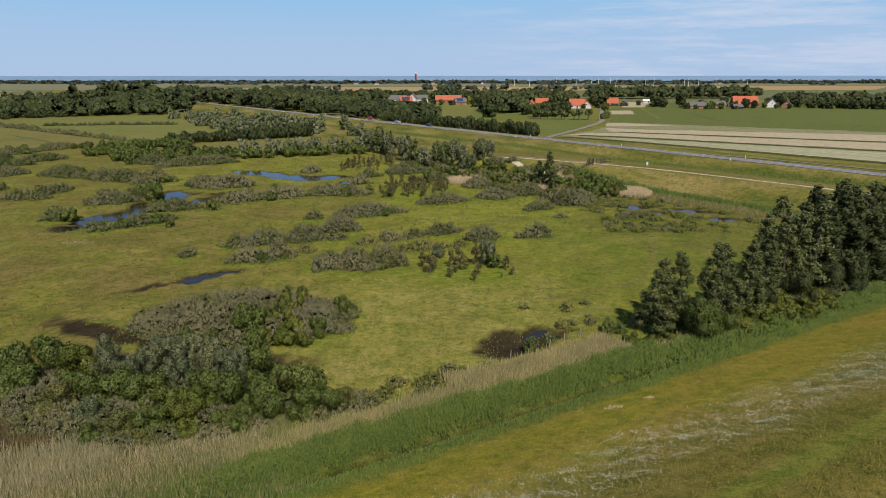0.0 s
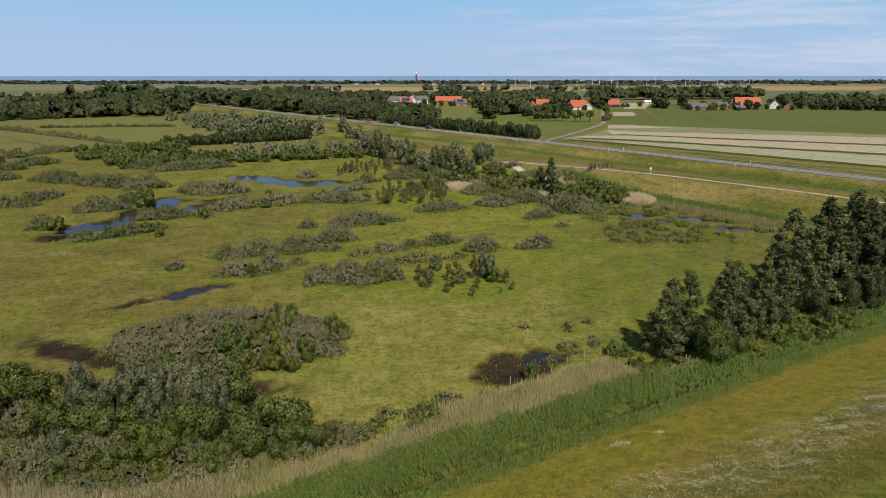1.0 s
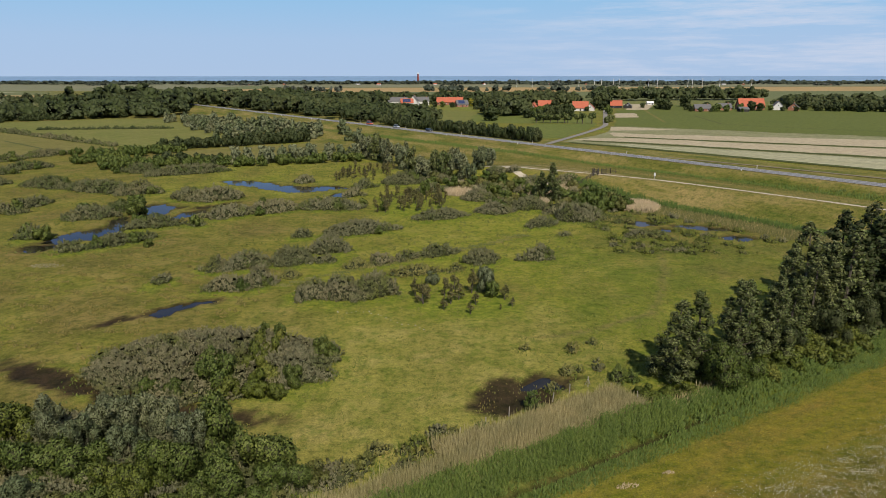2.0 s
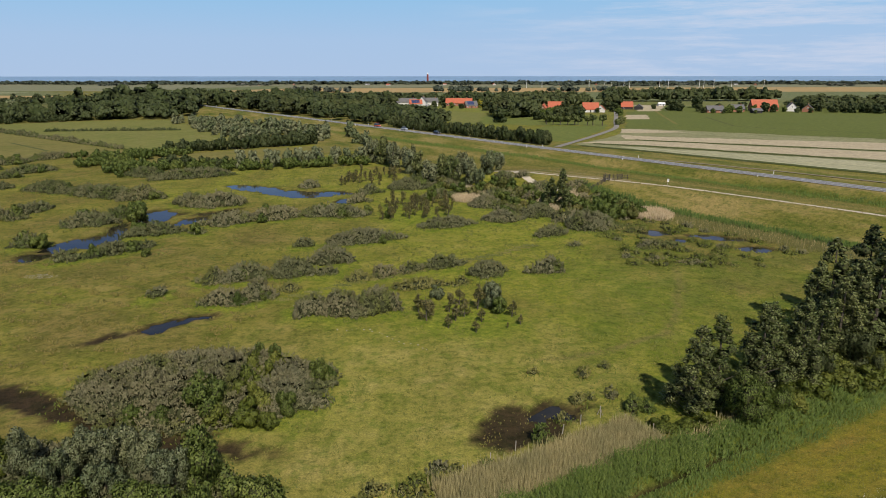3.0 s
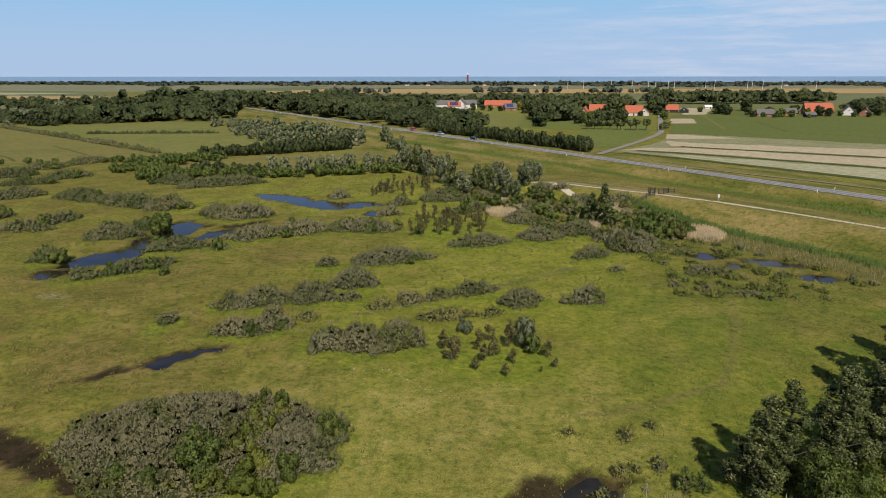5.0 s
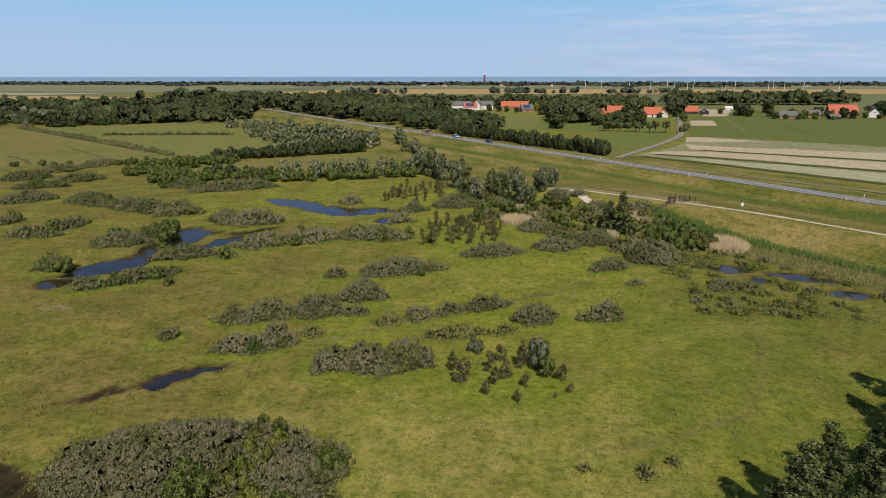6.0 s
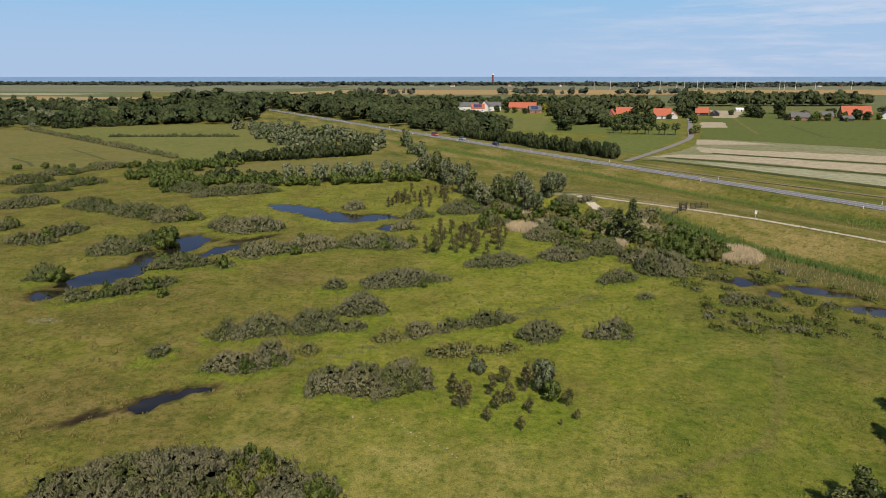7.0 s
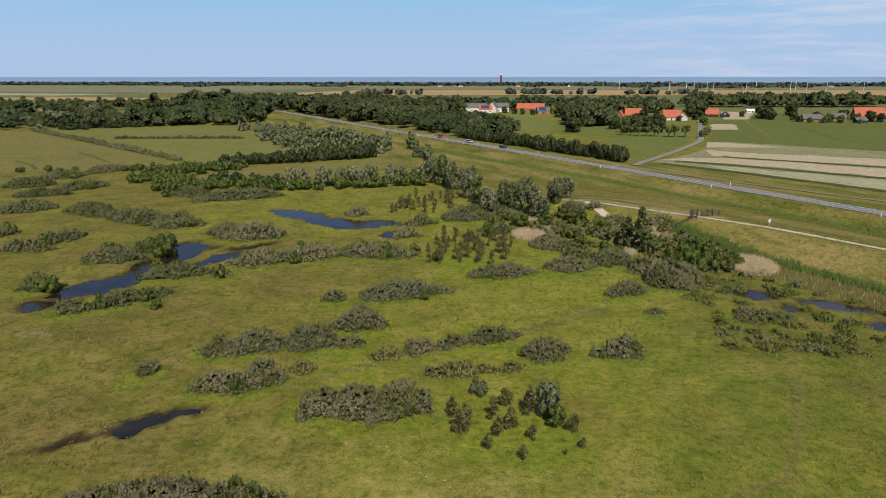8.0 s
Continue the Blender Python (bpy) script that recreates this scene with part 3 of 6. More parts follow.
def ribbon(name, line, width, lift, material, label, category, parent=None, step=3.0, bed=None):
    """A road or path along a line of (x, y), draped on the ground."""
    line = np.asarray(line, float)
    seg = np.r_[0, np.cumsum(np.hypot(*np.diff(line, axis=0).T))]
    t = np.arange(0, seg[-1] + step, step).clip(0, seg[-1])
    c = np.stack([np.interp(t, seg, line[:, k]) for k in (0, 1)], 1)
    for k in range(60 if category == "lane" else 0):
        c[1:-1] = (c[:-2] + 2 * c[1:-1] + c[2:]) / 4
    dirs = unit(np.gradient(c, axis=0))
    nrm = np.stack([-dirs[:, 1], dirs[:, 0]], 1)
    w = width / 2 * (1 + 0.10 * rng.normal(0, 1, len(c)) * (material is M_GRIT))[:, None]
    rows = [c + nrm * w * k for k in (1, 0, -1)]
    deck = [ground_z(r[:, 0], r[:, 1]) if bed is None else np.full(len(c), bed) for r in rows]
    v = np.stack([np.column_stack([r, z + lift]) for r, z in zip(rows, deck)], 1).reshape(-1, 3)
    i = np.arange(len(c) - 1)[:, None] * 3
    f = np.concatenate([i + np.array((0, 3, 4, 1)), i + np.array((1, 4, 5, 2))])
    me = mesh_of(name, v, f[:, ::-1], material)
    if parent:
        return part_of(name, me, parent, label)
    return tagged(new(name, me), label, category, kind="structure")


# ponds
for px, py, rx, ry, a, deep in PONDS:
    u = np.linspace(0, math.tau, 25)[:-1]
    c, s = math.cos(radians(a)), math.sin(radians(a))
    ex, ey = 1.5 * rx * np.cos(u), 1.5 * ry * np.sin(u)
    k = len(bpy.data.meshes) % 9 * 0.0004
    sheet("water", list(zip(px + ex * c - ey * s, py + ex * s + ey * c)), -0.20 - k, M_WATER, "still dark pond water reflecting the blue sky", "water", 0)

# sea beyond the coast
bm = bmesh.new()
bm.faces.new([bm.verts.new(p) for p in ((-3300, 3600, 0.4), (3300, 3600, 0.4), (4400, 4600, 26), (-4400, 4600, 26))])
me = bpy.data.meshes.new("sea")
bm.to_mesh(me), bm.free(), me.materials.append(M_SEA)
tagged(new("sea", me), "pale blue sea along the horizon", "sea", kind="structure")

# ---- roads, paths and fields ----
road = ribbon("road", [road_xy(-110, 0), road_xy(640, 0)], 6.0, 0.12, M_ASPHALT, "long straight grey asphalt road on a bank", "road", bed=ROAD_Z)
for q in (-2.65, 2.65):
    ribbon("edge_line", [road_xy(-110, q), road_xy(640, q)], 0.24, 0.135, M_LINE, "white painted edge line", "", road, bed=ROAD_Z)
ribbon("centre_line", [road_xy(-110, 0.0), road_xy(640, 0.0)], 0.2, 0.135, M_LINE, "white painted centre line", "", road, bed=ROAD_Z)
PATH = [road_xy(s, path_q(s)) for s in (452, 459, 474, 484, 493, 508, 519, 532, 553, 600, 640)]
ribbon("path", PATH, 1.5, 0.06, M_GRIT, "pale shell-grit path along the dike crest", "path", step=1.5)
ribbon("path", [(20.5, 209.5), (22.6, 205.0), (24.5, 200.5), (26.4, 197.0), (28.6, 194.4), (31.2, 193.0)], 1.8, 0.07, M_GRIT, "pale shell-grit turning loop beside the path", "path", step=1.2)
M_VERGE = plain("sandy_verge", (0.25, 0.205, 0.11), 0.95, 0.1, vary=0.25, scale=0.5)
ribbon("verge", [road_xy(s, path_q(s) - 2.9) for s in (450, 460, 474, 486, 497)], 2.0, 0.05, M_VERGE, "worn sandy verge beside the path", "verge", step=1.2)
ribbon("verge", [road_xy(s, path_q(s) - 9.0) for s in (440, 452, 465, 480)], 1.6, 0.05, M_VERGE, "worn sandy track beside the path", "verge", step=1.2)
ribbon("lane", [(50.0, 316.0), (60.0, 336.0), (72.0, 358.0), (94.0, 403.0), (107.0, 432.0), (114.0, 468.0), (127.0, 520.0), (139.0, 570.0), (160.0, 660.0), (186.0, 790.0)], 3.4, 0.25, plain("old_asphalt", (0.22, 0.20, 0.17), 0.9), "narrow grey farm lane between the fields", "lane")
ribbon("service_lane", [road_xy(365, -28), road_xy(420, -31.5), road_xy(450, -34.5), road_xy(495, -42), road_xy(640, -52)], 1.8, 0.2, plain("worn_track", (0.21, 0.18, 0.115), 0.95), "worn track beside the fields", "track")

ANG = math.atan2(-0.75, 0.66)
M_GRASSFIELD = field_material("grass_field", (0.098, 0.120, 0.028), (0.128, 0.144, 0.036), (0.112, 0.128, 0.03), ANG)
M_PASTURE = field_material("pasture", (0.104, 0.132, 0.026), (0.152, 0.164, 0.038), (0.186, 0.172, 0.054), 0.8, 0.05, 0.3)
M_PASTURE2 = field_material("rough_pasture", (0.104, 0.116, 0.024), (0.150, 0.146, 0.036), (0.198, 0.164, 0.056), 0.4)
M_SANDFIELD = field_material("bare_field", (0.41, 0.34, 0.235), (0.46, 0.385, 0.27), (0.37, 0.31, 0.20), ANG, 0.01, 0.35)
M_STUBBLE = field_material("thin_crop", (0.34, 0.32, 0.20), (0.48, 0.44, 0.31), (0.27, 0.265, 0.15), ANG, 0.01, 0.30)
M_CROP = field_material("green_white_crop", (0.130, 0.150, 0.050), (0.200, 0.200, 0.090), (0.270, 0.250, 0.145), ANG, 0.01, 0.45)
M_WHEAT = field_material("ripe_grain", (0.40, 0.265, 0.115), (0.46, 0.31, 0.14), (0.30, 0.22, 0.10), 0.1, 0.004, 0.03)
# far grass, greyed and paled so that its colour carries the haze
M_HAZEGREEN = field_material("hazed_grass", (0.13, 0.155, 0.080), (0.17, 0.185, 0.105), (0.22, 0.20, 0.125), 0.05, 0.003, 0.02)

M_PADDOCK = field_material("paddock_grass", (0.106, 0.138, 0.028), (0.145, 0.166, 0.038), (0.135, 0.148, 0.038), 0.3)
sheet("field", [(107, 424), (112, 432), (156, 603), (231, 738), (470, 690), (560, 420), (420, 240), (330, 300), (235, 354), (122, 423)], 0.30, M_GRASSFIELD, "even green grass field behind the strips", "field")
sheet("field", [(97, 388), (107, 424), (122, 423), (236, 354), (420, 240), (300, 150), (152, 226), (86, 298), (60, 330), (84, 362)], 0.20, M_CROP, "thin green and white crop in rows", "field")
sheet("field", [(99, 392), (106, 421), (116, 420), (142, 398)], 0.30, M_SANDFIELD, "short wedge of bare pale soil", "field")
sheet("field", [(94, 374), (97, 380), (107, 371), (222, 335), (400, 278), (370, 222), (201, 303), (101, 350), (92, 356)], 0.27, M_SANDFIELD, "upper strip of bare pale soil", "field")
sheet("field", [(64, 336), (78, 345), (99, 345), (196, 295), (350, 214), (320, 171), (178, 267), (94, 325)], 0.33, M_SANDFIELD, "wide strip of bare pale soil", "field")
sheet("field", [(80, 320), (91, 315), (173, 259), (300, 171), (270, 106), (155, 231), (87, 303)], 0.25, M_STUBBLE, "whitish flowering crop in rows", "field")
M_FURROW = plain("grassy_furrow", (0.066, 0.078, 0.022), 0.95, 0.1, vary=0.35, scale=0.4)
ribbon("furrow", [(96, 352), (101, 348.5), (199, 299), (360, 217)], 4.0, 0.16, M_FURROW, "dark grassy furrow between the strips", "furrow")
ribbon("furrow", [(70, 332), (92, 321), (176, 263.5), (310, 172)], 5.0, 0.16, M_FURROW, "dark grassy furrow between the strips", "furrow")
ribbon("furrow", [(62, 323), (86.5, 300.5), (153, 228), (262, 110)], 4.6, 0.16, M_FURROW, "dark overgrown furrow at the fields' edge", "furrow")
sheet("field", [(52, 345), (62, 345), (88, 402), (105, 452), (62, 446), (32, 372)], 0.24, M_PADDOCK, "green paddock beside the lane", "field")
sheet("field", [(0, 470), (62, 450), (105, 455), (120, 560), (70, 600), (20, 560)], 0.22, M_PADDOCK, "green paddock with small trees", "field")
sheet("field", [(-40, 490), (18, 470), (30, 600), (-20, 640)], 0.26, M_PASTURE, "yellowish green paddock near the farm", "field")
sheet("field", [(-199, 258), (-135, 290), (-211, 360), (-339, 444), (-430, 420), (-380, 250)], 0.24, M_PASTURE2, "dry olive pasture crossed by a shallow ditch", "field")
sheet("field", [(-134, 292), (-101, 314), (-107, 345), (-208, 497), (-242, 500), (-338, 446), (-210, 362)], 0.22, M_PASTURE, "bright green pasture with a hedge line", "field")
sheet("field", [(-121, 258), (-82, 250), (-44, 312), (-62, 320), (-98, 300), (-118, 284)], 0.26, M_PASTURE2, "narrow dry brownish meadow between hedges", "field")
sheet("field", [(-560, 1270), (900, 1370), (1300, 1900), (-420, 1720)], 0.60, M_WHEAT, "wide golden field of ripe grain", "field")
sheet("field", [(-900, 990), (-640, 960), (-560, 1060), (-860, 1120)], 0.5, M_WHEAT, "narrow tan field behind the wood", "field")
sheet("field", [(-1700, 1250), (-900, 1180), (-820, 1290), (-1750, 1380)], 0.5, M_STUBBLE, "pale strip of far crop", "field")
M_DITCH = plain("overgrown_ditch", (0.085, 0.092, 0.028), 0.95, 0.1, vary=0.35, scale=0.4)
ribbon("ditch", [(-222, 332), (-196, 310), (-180, 296)], 1.6, 0.12, M_DITCH, "shallow overgrown ditch in the pasture", "ditch")
ribbon("ditch", [(-226, 296), (-208, 284), (-196, 272)], 1.8, 0.12, M_DITCH, "shallow overgrown ditch in the pasture", "ditch")
ribbon("track", [(190, 628), (172, 545), (154, 460)], 2.4, 0.14, M_PASTURE2, "worn grassy track across the field", "track")
ribbon("ditch", [(203, 537), (187, 446), (203, 425), (300, 350)], 2.2, 0.14, M_DITCH, "overgrown ditch across the field", "ditch")
sheet("field", [(-2200, 1500), (-700, 1400), (-500, 2500), (-2400, 2600)], 0.60, M_HAZEGREEN, "pale green far fields", "field")
sheet("field", [(-500, 1800), (1800, 1990), (1900, 2700), (-600, 2500)], 0.50, M_HAZEGREEN, "pale green far fields", "field")
sheet("yard", [(173, 626), (194, 628), (236, 748), (204, 755)], 0.36, M_SANDFIELD, "pale bare yard beside the farm", "yard")
sheet("yard", [(133, 513), (152, 515), (165, 571), (147, 569)], 0.36, M_SANDFIELD, "pale bare patch of soil by the lane", "yard")

# ---- shrubs ----
def shrub_domes(x, y, rx, ry, rot, h, size):
    """A thicket's heap of low domes within an ellipse, lower towards its rim."""
    c, s = math.cos(radians(rot)), math.sin(radians(rot))
    out = []
    want = max(4, int(2.4 * rx * ry / (size * size)))
    tries = 0
    while len(out) < want and tries < want * 12:
        tries += 1
        a, r = rng.uniform(0, math.tau), math.sqrt(rng.uniform(0, 1.15))
        r *= 1 + min(1, 3 / rx) * (0.20 * math.sin(3 * a + x) + 0.14 * math.sin(5 * a + y) + 0.10 * math.sin(8 * a + x + y))
        u, v = r * math.cos(a), r * math.sin(a)
        if any((u * rx - p) ** 2 + (v * ry - q) ** 2 < (0.62 * size) ** 2 for p, q, *_ in out):
            continue
        w = size * rng.uniform(0.55, 1.4)
        k = max(0.30, 1.08 - 0.72 * r * r)
        out.append((u * rx, v * ry, w, h * k * rng.uniform(0.84, 1.10)))
    u, v, w, hh = np.array(out).T
    u, v = u * np.maximum(0.25, 1 - w * 0.8 / np.maximum(rx, w)), v * np.maximum(0.25, 1 - w * 0.8 / np.maximum(ry, w))
    dx, dy = u * c - v * s, u * s + v * c
    dom = [tuple(k) for k in np.column_stack([dx, dy, ground_z(x + dx, y + dy) + hh * 0.30, w, w, hh * 0.70])]
    return dom


SKIRTS = []


def plumes(dom, step):
    """Leafy upright tops crowding over a thicket, all leaning a little with the wind: points and outward directions."""
    p, o = crown_points(dom, 1.9 / step ** 2, low=-0.40, depth=0.08)
    n, k = len(p), 11
    axis = unit(o * 0.85 + np.array((0.26, 0.05, 0.50)) + rng.normal(0, 0.20, (n, 3)))
    tall = step * rng.uniform(0.7, 1.4, (n, 1, 1))
    t = rng.uniform(0, 1, (n, k, 1))
    ring = unit(np.cross(np.repeat(axis, k, axis=0), rng.normal(0, 1, (n * k, 3)))).reshape(n, k, 3)
    pts = p[:, None] + axis[:, None] * tall * (t - 0.35) + ring * step * (0.42 * (1 - t) ** 0.7 + 0.05) * rng.uniform(0.6, 1.1, (n, k, 1))
    outs = ring * 0.55 + axis[:, None] * (0.1 + 0.5 * t) + o[:, None] * 0.8
    return pts.reshape(-1, 3), unit(outs.reshape(-1, 3))


def thicket(name, x, y, rx, ry, rot, h, material, label, category, size=1.35, leaf=0.10, plume=0.5, wild=0.45, lift=0.6):
    dom = shrub_domes(x, y, rx, ry, rot, h, size)
    p, o = plumes(dom, plume)
    root = new(name)
    root.location = (x, y, 0)
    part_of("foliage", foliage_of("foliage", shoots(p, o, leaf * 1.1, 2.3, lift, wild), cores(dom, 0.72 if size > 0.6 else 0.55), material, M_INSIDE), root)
    bm = bmesh.new()
    for dx, dy, dz, w, _, hh in dom[:10]:
        rod(bm, (dx, dy, float(ground_z(x + dx, y + dy)) - 0.1), (dx + 0.2 * w, dy - 0.1 * w, dz + 0.4 * hh), 0.06, 0.03, 4)
    tagged(part("stems", bm, M_BARK, root), kind="stuff")
    n = int(5 * (rx + ry))
    a = rng.uniform(0, math.tau, n)
    k = rng.uniform(0.85, 1.2, n)
    c, s = math.cos(radians(rot)), math.sin(radians(rot))
    u, v = rx * k * np.cos(a), ry * k * np.sin(a)
    SKIRTS.append(np.column_stack([x + u * c - v * s, y + u * s + v * c])[(v < 0.3 * ry)])
    return tagged(root, label, category)


for x, y, rx, ry, rot, h in MEADOW_SHRUBS:
    thicket("sea_buckthorn", x, y, 1.04 * rx, 1.0 * ry, rot, 1.12 * h, M_BUCK, "grey-green sea buckthorn thicket standing in the meadow", "shrub", size=0.95, leaf=0.105, plume=0.46)
for x, y, rx, ry, rot, h in LEFT_SHRUBS:
    thicket("sea_buckthorn", x, y, 1.06 * rx, 1.0 * ry, rot, (0.98 if y < 172 else 1.25) * h, M_BUCK if x > -60 else M_BUCKFAR, "low grey-green sea buckthorn thicket beside the ponds", "shrub", size=1.25, leaf=0.17, plume=0.68)
for x, y, rx, ry, rot, h in NEAR_SHRUBS:
    thicket("sea_buckthorn", x, y, 0.97 * rx, 0.98 * ry, rot, 1.2 * h, M_BUCK, "broad dense grey-green sea buckthorn thicket", "shrub", size=1.0, leaf=0.082, plume=0.40)
for row in ((-14.1, 113.5, 2.4, 1.5, 18, 1.5), (-4.1, 110.0, 5.1, 1.5, 14, 1.5), (2.7, 111.9, 1.9, 1.0, 33, 1.1), (-24.4, 108.1, 1.9, 1.4, 28, 1.3)):
    thicket("bramble", *row, M_OLIVE, "low olive bramble patch in the meadow", "shrub", size=0.9, leaf=0.12, plume=0.5)

# ---- trees ----
def tree_shape(kind):
    """The domes of a crown for a tree 10 m high, and its trunk's rods."""
    dom, rods = [], [((0, 0, -0.3), (rng.normal(0, 0.15), rng.normal(0, 0.15), 5.0), 0.20, 0.11)]
    if kind == "poplar":
        rods = [((0, 0, -0.3), (0, 0, 8.8), 0.18, 0.04)]
        for k in range(62):
            z = 0.7 + 9.0 * (k + rng.uniform(0, 1)) / 62
            r = 1.75 * (1 - (z / 10.3) ** 2.1) * math.sqrt(rng.uniform(0.04, 1.0))
            a = rng.uniform(0, math.tau)
            w = rng.uniform(0.36, 0.66) * (1.15 - z / 16)
            dom.append((r * math.cos(a), r * math.sin(a), z, w, w, w * rng.uniform(0.9, 1.5)))
            rods.append(((0, 0, z - 0.9), (r * math.cos(a), r * math.sin(a), z), 0.05, 0.02))
    elif kind == "willow":
        for k in range(18):
            a, r, z = rng.uniform(0, math.tau), 3.1 * math.sqrt(rng.uniform(0, 1)), 0
            z = 3.2 + rng.uniform(0, 1) * 5.6 * (1 - (r / 3.9) ** 2)
            w = rng.uniform(0.75, 1.35)
            dom.append((r * math.cos(a), r * math.sin(a), z, w, w, w * rng.uniform(0.9, 1.5)))
            rods.append(((0, 0, 2.0), (r * math.cos(a) * 0.9, r * math.sin(a) * 0.9, z), 0.08, 0.03))
        dom += [(rng.uniform(-2.4, 2.4), rng.uniform(-2.4, 2.4), 1.5, 1.2, 1.2, 1.6) for k in range(5)]
    elif kind == "broadleaf":
        for k in range(20):
            a, r = rng.uniform(0, math.tau), 3.3 * math.sqrt(rng.uniform(0, 1))
            z = 3.0 + rng.uniform(0.2, 1) * 5.6 * math.sqrt(max(0.05, 1 - (r / 3.7) ** 2))
            w = rng.uniform(1.0, 1.7)
            dom.append((r * math.cos(a), r * math.sin(a), z, w, w, w * rng.uniform(0.75, 1.0)))
            rods.append(((0, 0, 2.5), (r * math.cos(a) * 0.9, r * math.sin(a) * 0.9, z), 0.10, 0.04))
        dom += [(rng.uniform(-2.2, 2.2), rng.uniform(-2.2, 2.2), 1.9, 1.5, 1.5, 1.7) for k in range(6)]
    elif kind == "pollard":
        rods = [((0, 0, -0.3), (0, 0, 5.0), 0.45, 0.40)]
        for k in range(14):
            d = unit(rng.normal(0, 1, (1, 3)))[0] * 1.9
            dom.append((d[0], d[1], 6.8 + d[2] * 0.95, 1.2, 1.2, 1.3))
            rods.append(((0, 0, 4.8), (d[0], d[1], 6.8 + d[2]), 0.12, 0.05))
    elif kind == "sapling":
        rods = [((0, 0, -0.3), (0, 0, 9.2), 0.30, 0.06)]
        for k in range(15):
            z = rng.uniform(1.6, 9.2)
            r = 3.2 * (1 - z / 11.5) * rng.uniform(0.3, 1.0)
            a = rng.uniform(0, math.tau)
            w = rng.uniform(0.7, 1.2)
            dom.append((r * math.cos(a), r * math.sin(a), z, w, w, w * 0.9))
            rods.append(((0, 0, z - 0.8), (r * math.cos(a), r * math.sin(a), z), 0.10, 0.05))
    else:  # bush: leafy to the ground, of several stems
        for k in range(14):
            a, r = rng.uniform(0, math.tau), 4.3 * math.sqrt(rng.uniform(0, 1))
            z = 1.0 + rng.uniform(0.1, 1) * 7.0 * math.sqrt(max(0.04, 1 - (r / 4.9) ** 2))
            w = rng.uniform(1.3, 2.3)
            dom.append((r * math.cos(a), r * math.sin(a), z, w, w, w * rng.uniform(0.8, 1.15)))
            rods.append(((r * 0.2 * math.cos(a), r * 0.2 * math.sin(a), -0.3), (r * math.cos(a) * 0.9, r * math.sin(a) * 0.9, z), 0.12, 0.05))
    return dom, rods


SIZES = {"poplar": (0.26, 46), "willow": (0.34, 24), "broadleaf": (0.62, 6.5), "pollard": (0.6, 8), "sapling": (0.36, 15), "bush": (0.55, 11)}
STOCK = {}


def plant(kind, name, x, y, h, material, label, category="tree", wide=1.0, group="", variants=3, leaf=None, dense=None):
    """A tree of that height at (x, y): built once for each variant, then copied."""
    key = (kind, name, material.name, leaf, int(rng.integers(variants)))
    s = h / 10
    m = Matrix.LocRotScale((x, y, float(ground_z(x, y))), Euler((rng.normal(0, 0.03), rng.normal(0, 0.03), rng.uniform(0, math.tau))), (s * wide, s * wide, s))
    if key in STOCK:
        ob = copy_thing(STOCK[key], m @ Matrix.Diagonal((*STOCK[key].scale, 1)).inverted())
        return tagged(ob, label, category, group)
    dom, rods = tree_shape(kind)
    size, per = SIZES[kind]
    p, o = crown_points(dom, dense or per, low=-0.8, depth=0.16)
    leaves = sprays(p, o, leaf or size, 1.45, 0.25, 0.95)
    root = new(name)
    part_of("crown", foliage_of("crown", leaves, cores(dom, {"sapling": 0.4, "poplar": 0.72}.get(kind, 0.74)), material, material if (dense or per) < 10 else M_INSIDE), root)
    bm = bmesh.new()
    for a, b, r0, r1 in rods[:24 if (dense or per) > 12 else 6]:
        rod(bm, a, b, r0, r1, 5)
    part("trunk", bm, M_BARK, root)
    root.matrix_basis = m
    STOCK[key] = root
    return tagged(root, label, category, group)


# poplars and bushes along the ditch
ROW = [(25.3, 71.0, 9.6), (28.6, 72.6, 9.8), (33.6, 74.4, 10.6), (36.2, 76.8, 10.0), (39.0, 76.6, 10.4), (42.3, 80.4, 9.4), (45.7, 81.5, 11.2), (48.6, 84.6, 12.6)]
ROW += [(51.4, 84.6, 13.6), (54.0, 88.0, 14.2), (57.0, 88.0, 14.8), (60.0, 91.5, 14.6), (63.0, 91.5, 14.8), (66.0, 95.0, 14.6), (69.5, 96.5, 15.0), (73.0, 99.5, 15.0)]
ROW += [(45.0, 86.0, 11.6), (50.0, 90.5, 13.4), (56.5, 94.5, 14.2), (62.0, 98.0, 14.4), (77.0, 102.0, 15.0), (82.0, 105.0, 15.0), (87.0, 108.5, 15.0)]
for x, y, h in ROW:
    # poplars past x = 52 get darker leaves, which paint in their shade
    plant("poplar", "poplar", x, y, h, M_POPLAR if x < 52 else M_DARK, "slender dark green poplar beside the ditch", wide=1.34 if x < 29 else 1.3, group="poplars along the ditch", leaf=0.118 if x < 50 else 0.16, dense=112 if x < 50 else 52)
for x, y, h, w in ((30.6, 69.4, 6.0, 0.75), (33.4, 71.0, 5.0, 0.8), (41.0, 77.4, 5.2, 0.7), (47.0, 79.6, 6.5, 0.7), (52.5, 83.0, 6.5, 0.7), (58.0, 86.0, 7.0, 0.7), (65.0, 91.0, 7.0, 0.7), (72.0, 95.5, 7.0, 0.7)):
    plant("bush", "alder", x, y, h, M_GREEN if x < 40 else M_DARK, "leafy dark green alder among the poplars", wide=w, leaf=0.27, dense=36)
